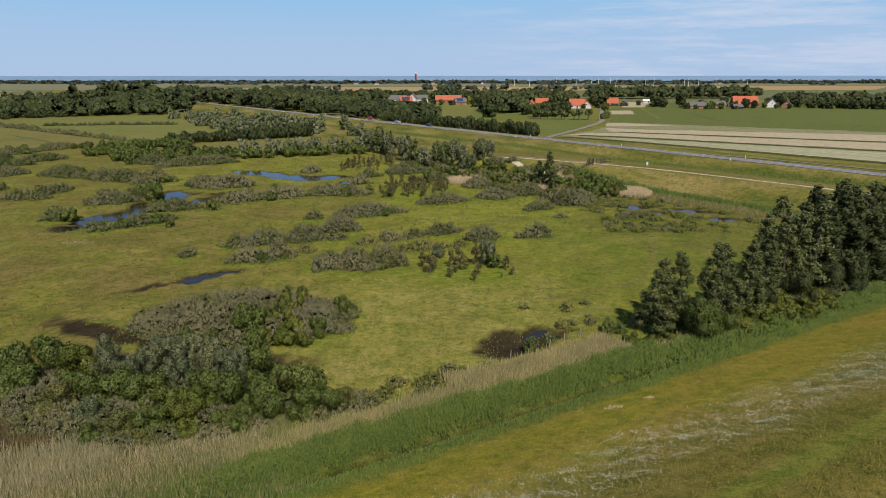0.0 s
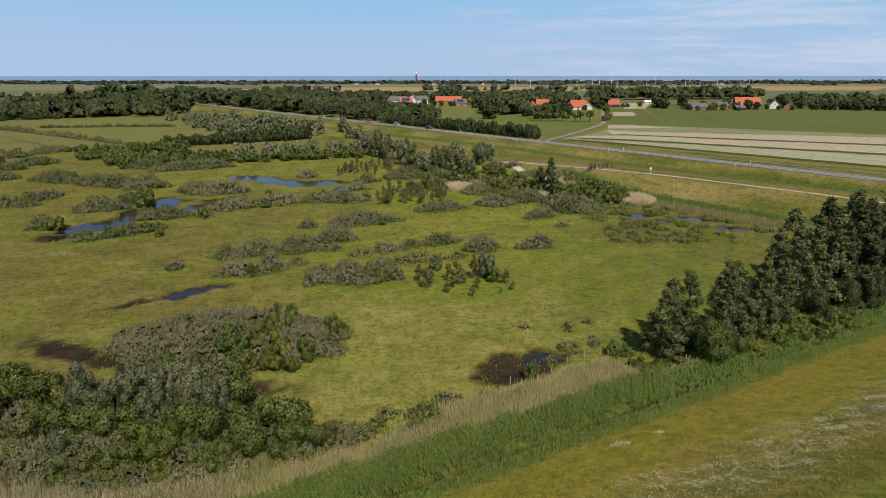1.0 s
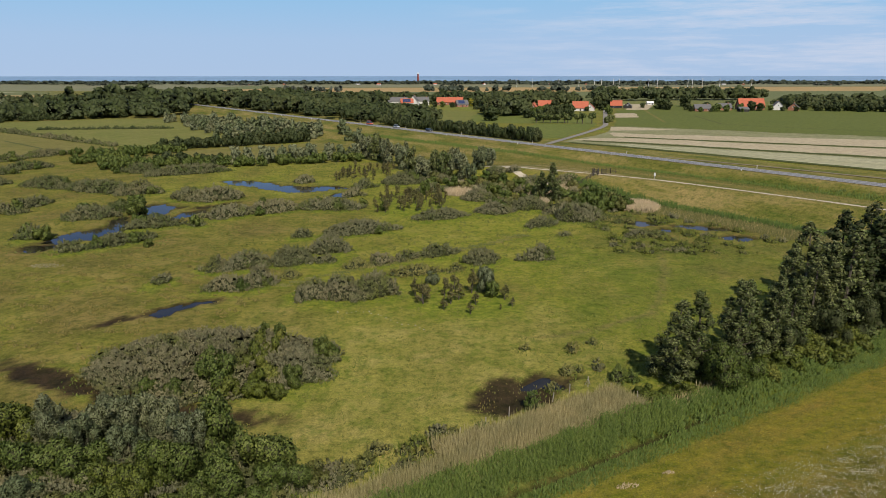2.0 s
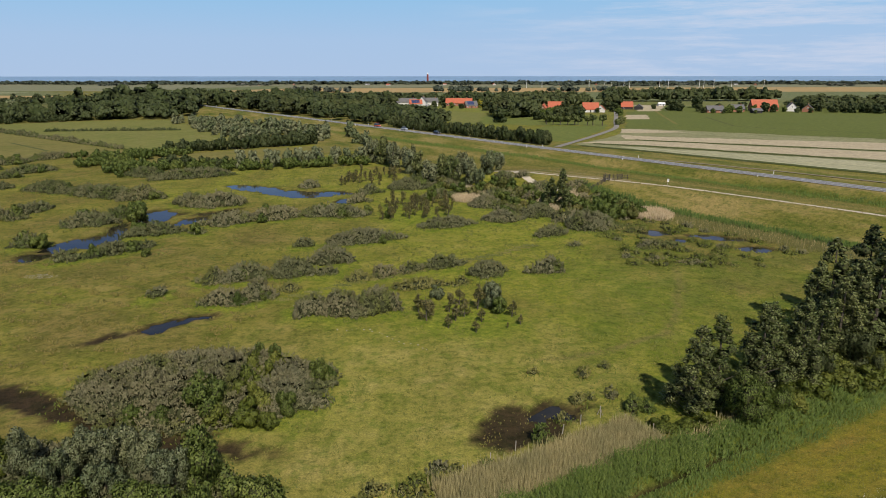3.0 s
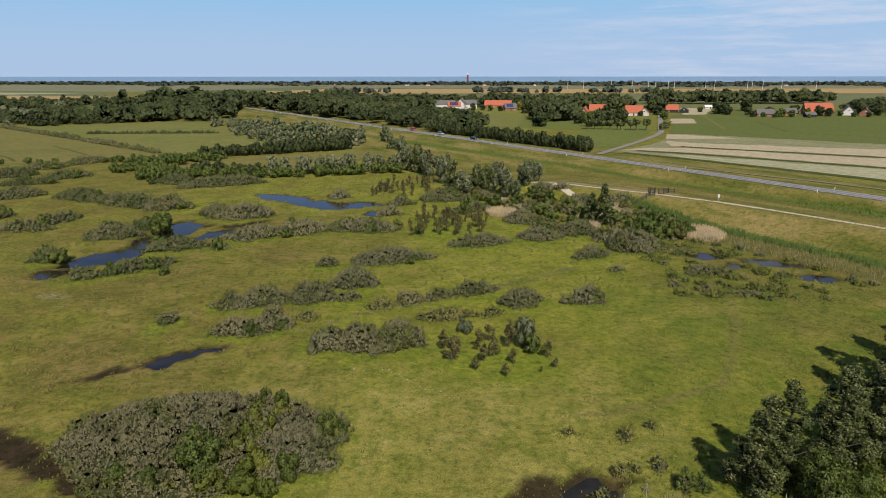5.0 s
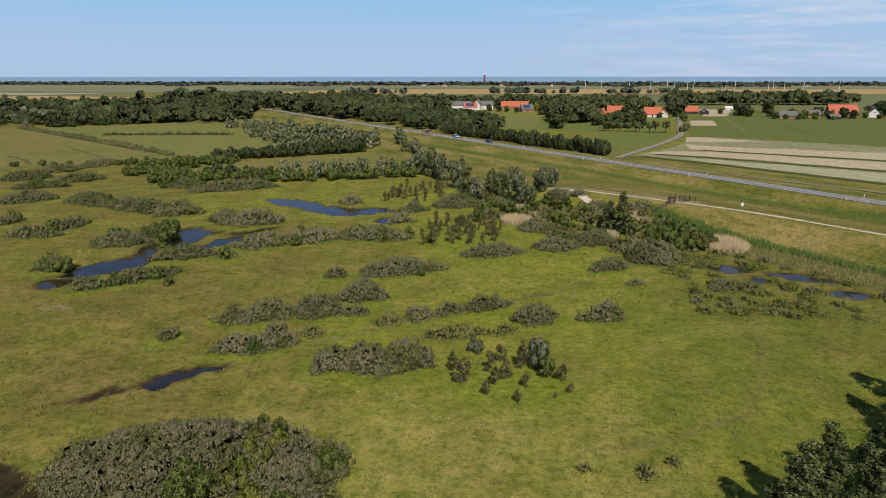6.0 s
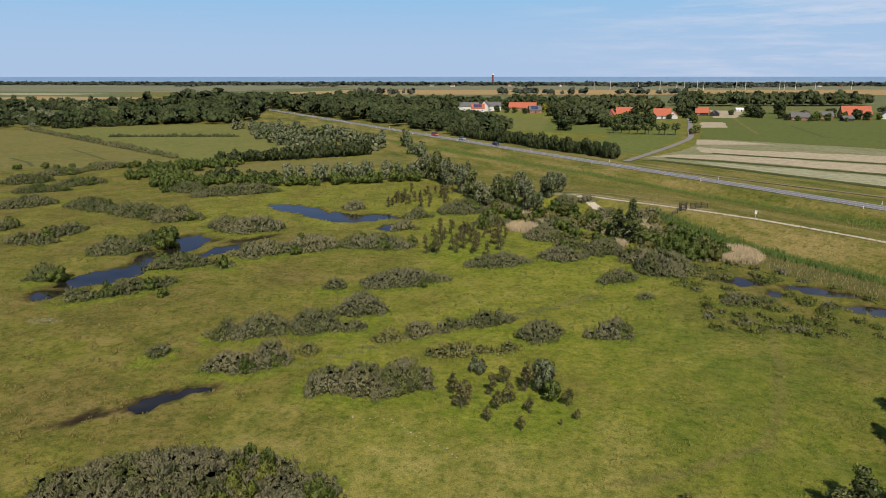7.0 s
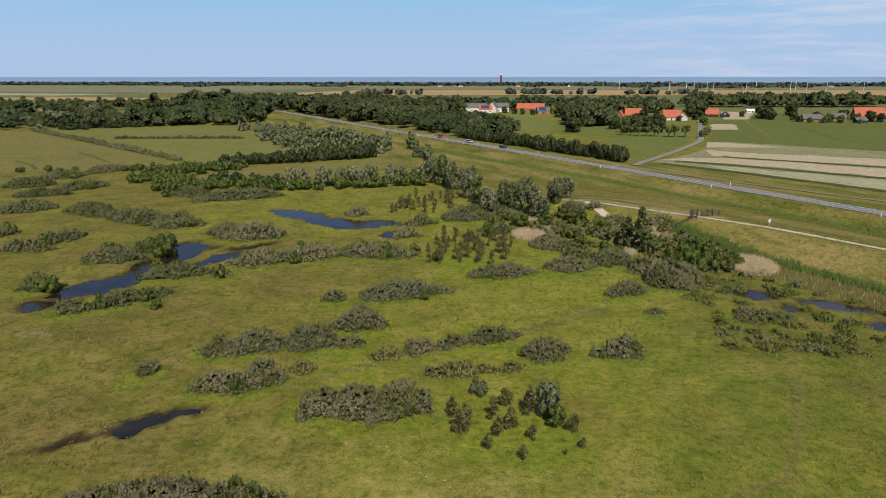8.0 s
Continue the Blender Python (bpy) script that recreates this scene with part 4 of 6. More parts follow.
for x, y, h, w in ((36.0, 72.4, 2.6, 1.2), (39.4, 74.6, 3.0, 1.2), (43.0, 76.6, 3.2, 1.2), (46.5, 78.0, 3.0, 1.3), (50.5, 80.5, 2.6, 1.3), (44.6, 78.6, 3.6, 1.1), (48.4, 80.6, 3.4, 1.1), (37.6, 74.4, 3.0, 1.1), (21.5, 67.6, 1.6, 1.4), (24.0, 67.4, 1.5, 1.4), (26.4, 68.2, 1.5, 1.4)):
    plant("bush", "bramble_bush", x, y, h, M_LIME, "yellowish green bramble at the foot of the trees", "shrub", wide=w, leaf=0.5, dense=26)

# mixed trees at the meadow's near corner
for x, y, h, w in ((-26.4, 58.8, 6.4, 0.8), (-20.2, 56.0, 6.4, 0.7), (-23.4, 58.8, 6.2, 0.7), (-29.5, 59.6, 5.4, 0.85), (-33.5, 58.5, 5.6, 0.8), (-25.0, 55.5, 5.4, 0.8), (-30.0, 56.5, 5.4, 0.8)):
    plant("willow", "grey_willow", x, y, h, M_SILVER, "silvery grey-green willow in a mixed thicket", wide=w, leaf=0.22, dense=64)
for x, y, h, mat, w in ((-18.4, 57.8, 6.6, M_GREEN, 0.62), (-13.6, 54.6, 5.2, M_GREEN, 0.85), (-16.4, 52.4, 4.4, M_GREEN, 0.9), (-22.0, 50.8, 4.2, M_LIME, 0.8), (-24.6, 51.4, 4.0, M_LIME, 0.8), (-36.5, 58.5, 5.2, M_LIME, 0.8), (-40.0, 60.5, 5.6, M_GREEN, 0.8), (-11.0, 52.6, 3.2, M_GREEN, 0.9), (-30.5, 53.5, 4.2, M_GREEN, 0.9), (-27.6, 53.4, 4.4, M_GREEN, 0.9), (-20.0, 53.4, 4.6, M_GREEN, 0.8), (-34.0, 54.5, 4.4, M_GREEN, 0.9), (-42.5, 57.0, 5.6, M_GREEN, 0.8), (-9.2, 53.6, 2.2, M_OLIVE, 1.0), (-17.6, 49.6, 3.0, M_GREEN, 0.9)):
    plant("bush", "leafy_bush", x, y, h, mat, "fresh green leafy bush in a mixed thicket", "shrub", wide=w, leaf=0.33, dense=34)
for row in ((-27.5, 51.5, 4.5, 3.0, 0, 2.2), (-20.0, 50.0, 3.2, 2.2, 10, 2.4), (-33.0, 55.0, 5.0, 4.0, 0, 2.4), (-15.5, 56.5, 2.4, 2.2, 0, 2.6), (-38.0, 56.0, 4.5, 5.0, 0, 2.4), (-8.6, 54.0, 3.6, 2.0, 30, 1.2), (-30.0, 61.0, 6.0, 2.0, 0, 1.8), (-23.5, 55.5, 6.0, 4.5, 0, 3.0), (-35.0, 60.5, 6.0, 3.5, 0, 2.6), (-31.0, 52.0, 7.0, 3.6, 10, 2.0), (-14.0, 52.8, 4.0, 2.2, 20, 2.0)):
    thicket("sea_buckthorn", *row[:5], 0.75 * row[5], M_BUCK, "grey-green sea buckthorn in a mixed thicket", "shrub", size=0.9, leaf=0.082, plume=0.42)
# the thicket's front towards the reeds
for x, y, h, mat, w in ((-27.6, 48.4, 3.0, M_OLIVE, 1.0), (-25.0, 48.6, 3.6, M_GREEN, 0.85), (-22.4, 49.2, 3.8, M_LIME, 0.7), (-19.0, 49.2, 2.6, M_GREEN, 0.9), (-15.6, 51.0, 3.6, M_GREEN, 0.9), (-12.6, 52.0, 3.4, M_GREEN, 0.9), (-31.0, 50.6, 3.4, M_SILVER, 0.9), (-35.0, 52.0, 3.6, M_OLIVE, 0.9), (-40.5, 55.0, 4.4, M_GREEN, 0.9), (-22.6, 53.6, 4.4, M_GREEN, 0.8)):
    plant("bush", "leafy_bush", x, y, h, mat, "fresh leafy bush at the edge of the reeds", "shrub", wide=w, leaf=0.33, dense=34)
for row in ((-25.6, 48.2, 2.6, 1.8, 0, 2.0), (-20.6, 48.8, 2.6, 1.8, 10, 2.2), (-17.4, 50.2, 2.4, 1.8, 20, 2.2), (-30.0, 49.4, 3.0, 2.0, -10, 2.0), (-34.6, 51.4, 3.2, 2.2, -15, 2.4), (-12.0, 52.6, 2.4, 1.6, 25, 1.6), (-38.6, 53.2, 3.4, 2.4, -15, 2.6), (-43.0, 53.6, 4.0, 3.0, -15, 2.4), (-36.5, 49.8, 3.0, 1.6, -20, 1.4)):
    thicket("sea_buckthorn", *row[:5], 0.75 * row[5], M_BUCK, "grey-green sea buckthorn at the edge of the reeds", "shrub", size=0.8, leaf=0.082, plume=0.42)
for row in ((-27.4, 46.9, 2.6, 1.2, -5, 1.5), (-23.2, 47.2, 2.4, 1.2, 0, 1.7), (-19.4, 47.6, 2.2, 1.1, 10, 1.6), (-31.6, 48.2, 2.8, 1.4, -15, 1.5), (-16.2, 49.0, 1.8, 1.1, 25, 1.5)):
    thicket("sea_buckthorn", *row, M_BUCK, "low grey-green sea buckthorn at the edge of the reeds", "shrub", size=0.75, leaf=0.082, plume=0.42)
for x, y, h, mat in ((-25.2, 47.2, 2.2, M_OLIVE), (-21.4, 47.8, 2.4, M_LIME), (-29.4, 47.4, 2.2, M_GREEN), (-17.8, 48.4, 2.2, M_GREEN)):
    plant("bush", "leafy_bush", x, y, h, mat, "low leafy bush at the edge of the reeds", "shrub", wide=0.9, leaf=0.5, dense=22)
# green bushes growing through the broad buckthorn
for x, y, h, w in ((-22.6, 70.0, 5.0, 0.8), (-23.8, 71.4, 4.9, 0.65), (-14.8, 70.2, 3.4, 0.6), (-29.0, 68.0, 2.6, 0.8), (-13.0, 76.6, 3.8, 0.6), (-26.4, 67.8, 2.2, 0.9)):
    plant("bush", "leafy_bush", x, y, h, M_GREEN, "fresh green bush growing through buckthorn", "shrub", wide=w, leaf=0.38, dense=30)
for x, y, h, w in ((-19.4, 72.6, 4.3, 0.6), (-19.6, 75.8, 4.3, 0.6), (-21.0, 67.6, 2.6, 0.9), (-18.4, 68.2, 3.2, 0.8), (-18.4, 74.4, 4.3, 0.6), (-17.8, 70.4, 3.8, 0.7), (-18.2, 78.4, 3.9, 0.6), (-20.8, 79.4, 4.0, 0.4), (-16.0, 67.6, 2.4, 0.8)):
    plant("bush", "bramble_bush", x, y, h, M_LIME, "yellowish green bramble within buckthorn", "shrub", wide=w, leaf=0.5, dense=26)

for x, y, h in ((-19.0, 80.6, 4.0), (-21.0, 81.6, 3.6), (-12.0, 77.4, 3.4)):
    plant("bush", "young_birch", x, y, 0.85 * h, M_GREEN, "small green young birch rising from buckthorn", wide=0.5, leaf=0.4, dense=24)
# young trees in the meadow
for x, y, h in ((-2.0, 95.4, 3.8), (-3.3, 99.0, 3.3), (-1.6, 97.6, 3.0), (1.0, 92.8, 2.3), (2.0, 95.6, 3.0), (1.1, 99.0, 3.1), (4.7, 91.5, 2.1), (5.6, 95.5, 2.4), (3.2, 97.4, 3.1), (5.2, 100.7, 4.4), (9.9, 97.4, 2.9), (10.8, 94.4, 1.7), (9.0, 93.0, 0.9), (2.6, 102.4, 3.0)):
    plant("sapling", "young_pine", x, y, h, M_CONIFER, "young brownish green pine in the meadow", wide=1.0, group="young pines in the meadow")
plant("bush", "leafy_bush", 8.3, 98.9, 3.3, M_GREEN, "dark green leafy bush among young pines", "shrub", wide=0.75, leaf=0.6, dense=12)
plant("bush", "grey_willow_bush", 7.0, 101.0, 4.6, M_SILVER, "silvery willow bush among young pines", "shrub", wide=0.62, leaf=0.6, dense=12)
plant("bush", "grey_willow_bush", -0.9, 104.8, 2.4, M_SILVER, "silvery willow bush among young pines", "shrub", wide=0.8, leaf=0.6, dense=12)
for k in range(36):
    x, y = -17 + 18 * (k % 9 + rng.uniform(-0.1, 1.1)) / 9, 157.5 + 23 * (k // 9 + rng.uniform(0, 1)) / 4
    plant("sapling", "young_pine", x + 0.03 * (y - 160), y, rng.uniform(2.6, 4.2), M_CONIFER, "young brownish green pine in a planted stand", wide=0.9, group="planted stand of young pines")
for k in range(26):
    x, y = -34 + 17 * rng.uniform(), 206 + 27 * rng.uniform()
    plant("sapling", "young_pine", x, y, rng.uniform(2.8, 4.2), M_CONIFER, "young brownish green pine by the far pond", wide=0.9, group="young pines by the far pond")
plant("poplar", "poplar", 29.4, 174.0, 10.2, M_POPLAR, "tall dark green poplar on the dike's foot", wide=1.25, leaf=0.2, dense=70)
plant("poplar", "poplar", 26.6, 177.0, 7.4, M_POPLAR, "dark green poplar on the dike's foot", wide=1.4)

# willows and bushes below the path
for x, y, h in ((-25.4, 256.0, 11.5), (-20.5, 247.5, 11.0), (-14.6, 246.1, 10.5), (-30.5, 262.0, 10.5), (-6.0, 205.0, 9.5), (0.5, 208.0, 10.0), (5.7, 207.7, 10.0), (11.9, 213.7, 9.0), (8.5, 201.1, 7.5), (16.2, 224.2, 7.4), (-2.5, 215.0, 9.5), (-10.0, 222.0, 9.5), (-13.5, 232.0, 9.5), (4.0, 221.0, 8.5)):
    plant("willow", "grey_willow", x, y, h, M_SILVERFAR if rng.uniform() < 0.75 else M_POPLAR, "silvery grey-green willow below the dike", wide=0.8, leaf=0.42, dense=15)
for x, y, h, w in ((13.5, 203.0, 4.0, 1.0), (9.5, 196.0, 4.0, 1.0), (18.5, 197.0, 4.0, 1.0), (23.0, 192.0, 4.2, 1.0), (27.5, 186.0, 4.2, 0.9), (3.0, 196.0, 4.0, 1.0), (-3.5, 197.0, 3.8, 1.0), (33.0, 168.0, 4.6, 0.9), (37.5, 167.0, 5.0, 0.8), (41.0, 162.0, 4.8, 0.8), (39.0, 172.0, 5.2, 0.8), (44.0, 168.0, 4.6, 0.8), (17.6, 175.2, 3.4, 0.9), (22.0, 172.0, 3.0, 0.9), (-67.4, 146.1, 3.0, 0.7), (-74.0, 160.0, 4.2, 0.8), (-14.0, 161.0, 3.0, 0.5), (-25.2, 161.5, 2.8, 0.8), (14.0, 184.0, 3.6, 0.8), (-4.5, 182.0, 4.6, 0.5)):
    plant("bush", "leafy_bush", x, y, h, M_GREEN, "dense green leafy bush at the meadow's edge", "shrub", wide=w, leaf=0.8, dense=8)

for x, y, h, w in ((34.5, 171.0, 4.6, 0.9), (36.5, 164.0, 4.4, 0.9), (42.5, 165.0, 4.8, 0.9), (40.5, 168.5, 5.4, 0.9), (38.5, 160.5, 3.6, 1.0), (34.0, 162.5, 3.6, 1.0), (43.5, 161.0, 3.4, 1.0), (31.0, 166.5, 3.8, 1.0), (46.0, 164.5, 3.6, 0.9), (20.5, 189.0, 3.8, 1.1), (25.0, 182.0, 3.6, 1.1), (12.5, 193.5, 3.8, 1.1), (6.5, 190.5, 3.4, 1.1), (16.0, 200.5, 4.2, 1.1), (-8.5, 204.0, 4.4, 1.1), (-1.0, 203.0, 4.6, 1.1)):
    plant("bush", "dike_bush", x, y, h, M_GREEN if rng.uniform() < 0.6 else M_OLIVE, "rank leafy bush at the dike's foot", "shrub", wide=w, leaf=0.75, dense=8)
for k in range(38):
    x0, y0, rx, ry, rot, h = LEFT_SHRUBS[int(rng.integers(0, 26))]
    plant("bush", "leafy_bush", x0 + rng.normal(0, 0.45) * rx, y0 + rng.normal(0, 0.45) * ry, rng.uniform(2.2, 3.8), M_GREEN, "dark green bush growing through buckthorn", "shrub", wide=0.8, leaf=0.8, dense=7)

# scrub filling the foot of the road dike
for k in range(64):
    t = rng.uniform()
    u = rng.uniform()
    x, y = 12 + 33 * t + u * (4 - 6 * t), 161 + 4 * t + u * (50 - 28 * t)
    if k % 3:
        plant("bush", "dike_bush", x, y, rng.uniform(1.5, 3.0), (M_GREEN, M_OLIVE, M_GREEN)[k % 3], "rank leafy bush at the dike's foot", "shrub", wide=1.0, leaf=0.75, dense=8)
    else:
        thicket("sea_buckthorn", x, y, rng.uniform(2, 4), rng.uniform(1.5, 2.5), -15, rng.uniform(1.6, 2.6), M_BUCK, "grey-green sea buckthorn at the foot of the dike", "shrub", size=1.2, leaf=0.16, plume=0.65)

# green bushes beside the meadow's buckthorn
for x, y, h, w in ((-30.0, 101.6, 1.9, 1.0), (-33.0, 113.0, 2.2, 0.9), (-38.0, 113.4, 2.0, 0.9), (-14.0, 99.0, 1.6, 1.0), (-12.6, 137.4, 1.8, 1.0), (-20.0, 138.6, 1.8, 0.9), (19.2, 118.2, 2.6, 0.9), (-10.5, 115.4, 1.4, 1.2), (-27.0, 104.0, 2.0, 0.8), (-66.0, 127.0, 2.6, 0.8), (-56.0, 127.0, 2.2, 0.9), (-24.5, 115.2, 1.5, 1.2), (-30.5, 164.4, 3.4, 0.6), (-74.5, 163.0, 5.2, 0.9), (-72.0, 157.0, 4.6, 0.9), (-84.0, 156.0, 4.2, 0.9)):
    plant("bush", "leafy_bush", x, y, h, M_GREEN, "dark green leafy bush beside buckthorn", "shrub", wide=w, leaf=0.6, dense=12)

# hedges across the flats
def hedge(a, b, n, kind, name, h, material, label, jitter, wide=0.9, **more):
    for k in range(n):
        t = (k + rng.uniform(0.2, 0.8)) / n
        x, y = a[0] + (b[0] - a[0]) * t + rng.normal(0, jitter), a[1] + (b[1] - a[1]) * t + rng.normal(0, jitter)
        plant(kind, name, x, y, h * rng.uniform(0.8, 1.15), material, label, "tree" if h > 5 else "shrub", wide, **more)


FAR = dict(leaf=1.0, dense=3.2)
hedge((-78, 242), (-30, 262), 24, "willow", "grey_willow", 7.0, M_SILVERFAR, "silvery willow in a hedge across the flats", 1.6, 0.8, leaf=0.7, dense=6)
hedge((-78, 238), (-34, 255), 20, "bush", "leafy_bush", 4.6, M_GREEN, "dark green bush in a hedge across the flats", 1.6, 0.8, **FAR)
hedge((-140, 264), (-116, 284), 28, "bush", "leafy_bush", 4.6, M_GREEN, "green bush in an overgrown hedge", 4.0, 0.9, **FAR)
hedge((-136, 258), (-106, 230), 46, "bush", "leafy_bush", 4.4, M_GREEN, "green bush in an overgrown hedge", 4.0, 0.8, **FAR)
hedge((-112, 252), (-78, 246), 20, "bush", "leafy_bush", 4.2, M_DARK, "dark green bush in an overgrown hedge", 3.0, 0.9, leaf=1.0, dense=3.4)
hedge((-110, 240), (-76, 240), 24, "bush", "leafy_bush", 3.8, M_GREEN, "green bush in an overgrown hedge", 3.0, 0.8, **FAR)
hedge((-124, 291), (-97, 308), 24, "bush", "alder", 6.0, M_DARK, "dark green alder in a trimmed hedge", 0.8, 0.75, **FAR)
hedge((-97, 309), (-66, 330), 24, "bush", "alder", 7.0, M_DARK, "dark green alder in a tall hedge", 1.2, 0.75, **FAR)
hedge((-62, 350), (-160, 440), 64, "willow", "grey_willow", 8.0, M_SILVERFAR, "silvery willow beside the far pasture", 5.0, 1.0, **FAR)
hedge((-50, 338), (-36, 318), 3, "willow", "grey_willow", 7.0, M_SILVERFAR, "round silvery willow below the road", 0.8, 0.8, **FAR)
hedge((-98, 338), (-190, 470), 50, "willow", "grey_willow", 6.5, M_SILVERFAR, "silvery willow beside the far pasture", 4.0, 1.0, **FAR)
hedge((-198, 262), (-118, 286), 16, "bush", "leafy_bush", 3.2, M_GREEN, "low bush along the pasture's ditch", 1.5, 0.8, **FAR)
for k in range(15):
    t = (k + 0.5) / 15
    thicket("hedge_bush", -150 - 188 * t, 304 + 140 * t, 7.4, 2.0, -36, rng.uniform(1.5, 2.6), M_BUCKFAR, "ragged grey-green hedge between the pastures", "hedge", size=1.4, leaf=0.30, plume=1.1)
for k in range(9):
    thicket("ditch_scrub", -174 - 8.4 * k, 408.5 - 1.2 * k, 5.2, 1.0, 8, rng.uniform(0.8, 2.2), M_DARK, "dark low scrub in a pasture ditch", "shrub", size=1.2, leaf=0.30, plume=1.1)
hedge(road_xy(255, -38), road_xy(388, -40), 72, "bush", "alder", 7.8, M_DARK, "dark green alder in the roadside hedge", 1.4, 0.62, **FAR)
hedge((62, 460), (102, 449), 9, "pollard", "pollard_willow", 7.2, M_POPLAR, "round pollard willow in a row", 0.3, 1.05, group="row of pollard willows", leaf=0.8, dense=9)

# ---- woods ----
def woods(name, label, n, where, h, material, cards=110, size=1.5, lumps=9, wide=1.15):
    """Far woodland: many crowns, too far off to tell apart, in one mesh. where: gives n places."""
    kinds = []
    for k in range(6):
        dom = [(0, 0, 4.6, 2.6, 2.6, 3.6)]
        for j in range(lumps):
            a, r = rng.uniform(0, math.tau), 2.9 * math.sqrt(rng.uniform(0, 1))
            z = 2.2 + rng.uniform(0.1, 1) * 6.2 * math.sqrt(max(0.05, 1 - (r / 3.6) ** 2))
            w = rng.uniform(1.3, 2.0) * (9 / lumps) ** 0.33
            dom.append((r * math.cos(a), r * math.sin(a), z, w, w, w * rng.uniform(0.8, 1.1)))
        p, o = crown_points(dom, cards / 170, low=-0.5, depth=0.05)
        kinds.append((p, o, cores(dom, 0.95)))
    parts, inside, count, ncore = [], [], 0, 0
    for x, y in where(n):
        p, o, (bv, bf) = kinds[int(rng.integers(6))]
        s, tall = h * rng.uniform(0.55, 1.15) / 10, rng.uniform(0.85, 1.2)
        a = rng.uniform(0, math.tau)
        R = np.array(((math.cos(a), -math.sin(a), 0), (math.sin(a), math.cos(a), 0), (0, 0, 1)))
        size3, at = np.array((s * wide, s * wide, s * tall)), np.array((x, y, float(ground_z(x, y))))
        v, f, nv = sprays(p @ R.T * size3 + at, o @ R.T, size * s, 1.3, 0.2, 0.3)
        nv = unit(nv + np.array((0, -0.1, 0.45)))
        parts.append((v, f + count, nv)), inside.append((bv @ R.T * size3 + at, bf + ncore))
        count, ncore = count + len(v), ncore + len(bv)
    root = tagged(new(name), label, "woodland", kind="stuff")
    leaves = tuple(np.concatenate(k) for k in zip(*parts))
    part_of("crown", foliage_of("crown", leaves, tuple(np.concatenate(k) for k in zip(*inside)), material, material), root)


def patch(*corners):
    """Random places within a four-cornered stretch of land."""
    c = np.array(corners, float)
    def places(n):
        u, v = rng.uniform(0, 1, (n, 1)), rng.uniform(0, 1, (n, 1))
        return (c[0] * (1 - u) + c[1] * u) * (1 - v) + (c[3] * (1 - u) + c[2] * u) * v
    return places


R = road_xy
for share, mat in ((0.6, M_DARK), (0.4, M_WOODGREEN)):
    woods("roadside_wood", "dense dark green deciduous wood beside the road", int(300 * share), patch(R(-60, -26), R(120, -36), R(110, -130), R(-60, -170)), 15, mat, 230, 0.85)
    woods("roadside_wood", "lower edge of the deciduous wood beside the road", int(190 * share), patch(R(120, -36), R(262, -40), R(255, -80), R(110, -140)), 11, mat, 240, 0.95)
    woods("roadside_wood", "dark wood where the road runs out of sight", int(190 * share), patch(R(-330, -30), R(-60, -26), R(-60, -160), R(-300, -230)), 15, mat, 120, 1.3, 7)
    woods("pasture_wood", "mixed dark wood behind the pastures", int(150 * share), patch((-335, 462), (-226, 515), (-212, 580), (-335, 600)), 14, mat, 230, 0.95)
    woods("pasture_wood", "tall dark trees within the wood behind the pastures", int(90 * share), patch((-330, 560), (-236, 585), (-246, 660), (-360, 670)), 20, mat, 170, 1.0)
    woods("pasture_wood", "mixed dark wood farther behind the pastures", int(150 * share), patch((-420, 680), (-215, 620), (-190, 820), (-420, 880)), 15, mat, 100, 1.5, 7)
    woods("farm_wood", "dark wood round the farms", int(56 * share), patch((34, 512), (70, 545), (72, 592), (36, 600)), 15, mat, 240, 1.0)
    woods("farm_wood", "dark wood behind the farms", int(220 * share), patch((-90, 755), (60, 775), (110, 850), (-140, 860)), 13, mat, 90, 1.6, 7)
    woods("farm_wood", "dark wood behind the farms", int(110 * share), patch((60, 690), (150, 730), (160, 850), (60, 850)), 14, mat, 90, 1.6, 7)
    woods("farm_wood", "dark tree belt behind the farms", int(150 * share), patch((190, 840), (430, 880), (440, 915), (190, 885)), 17, mat, 90, 1.6, 7)
    woods("farm_wood", "dark trees beyond the farmhouses", int(130 * share), patch((345, 640), (470, 600), (520, 760), (350, 720)), 13, mat, 90, 1.6, 7)
woods("pasture_wood", "dark dense trees at the corner of the pasture", 30, patch((-372, 448), (-335, 468), (-352, 520), (-420, 510)), 10, M_DARK, 230, 0.95)
woods("pasture_wood", "mixed dark trees beyond the clearing", 120, patch((-700, 640), (-400, 600), (-430, 780), (-760, 800)), 12, M_DARK, 100, 1.5, 7)
hedge((-326, 452), (-240, 540), 44, "bush", "leafy_bush", 5.0, M_DARK, "dark bush along the top of the pasture", 3.0, 1.0, **FAR)


def clearing(n):
    xy = patch((-440, 425), (-335, 455), (-350, 640), (-600, 640))(n)
    return xy[np.hypot((xy[:, 0] + 378) / 46, (xy[:, 1] - 548) / 34) > 1]


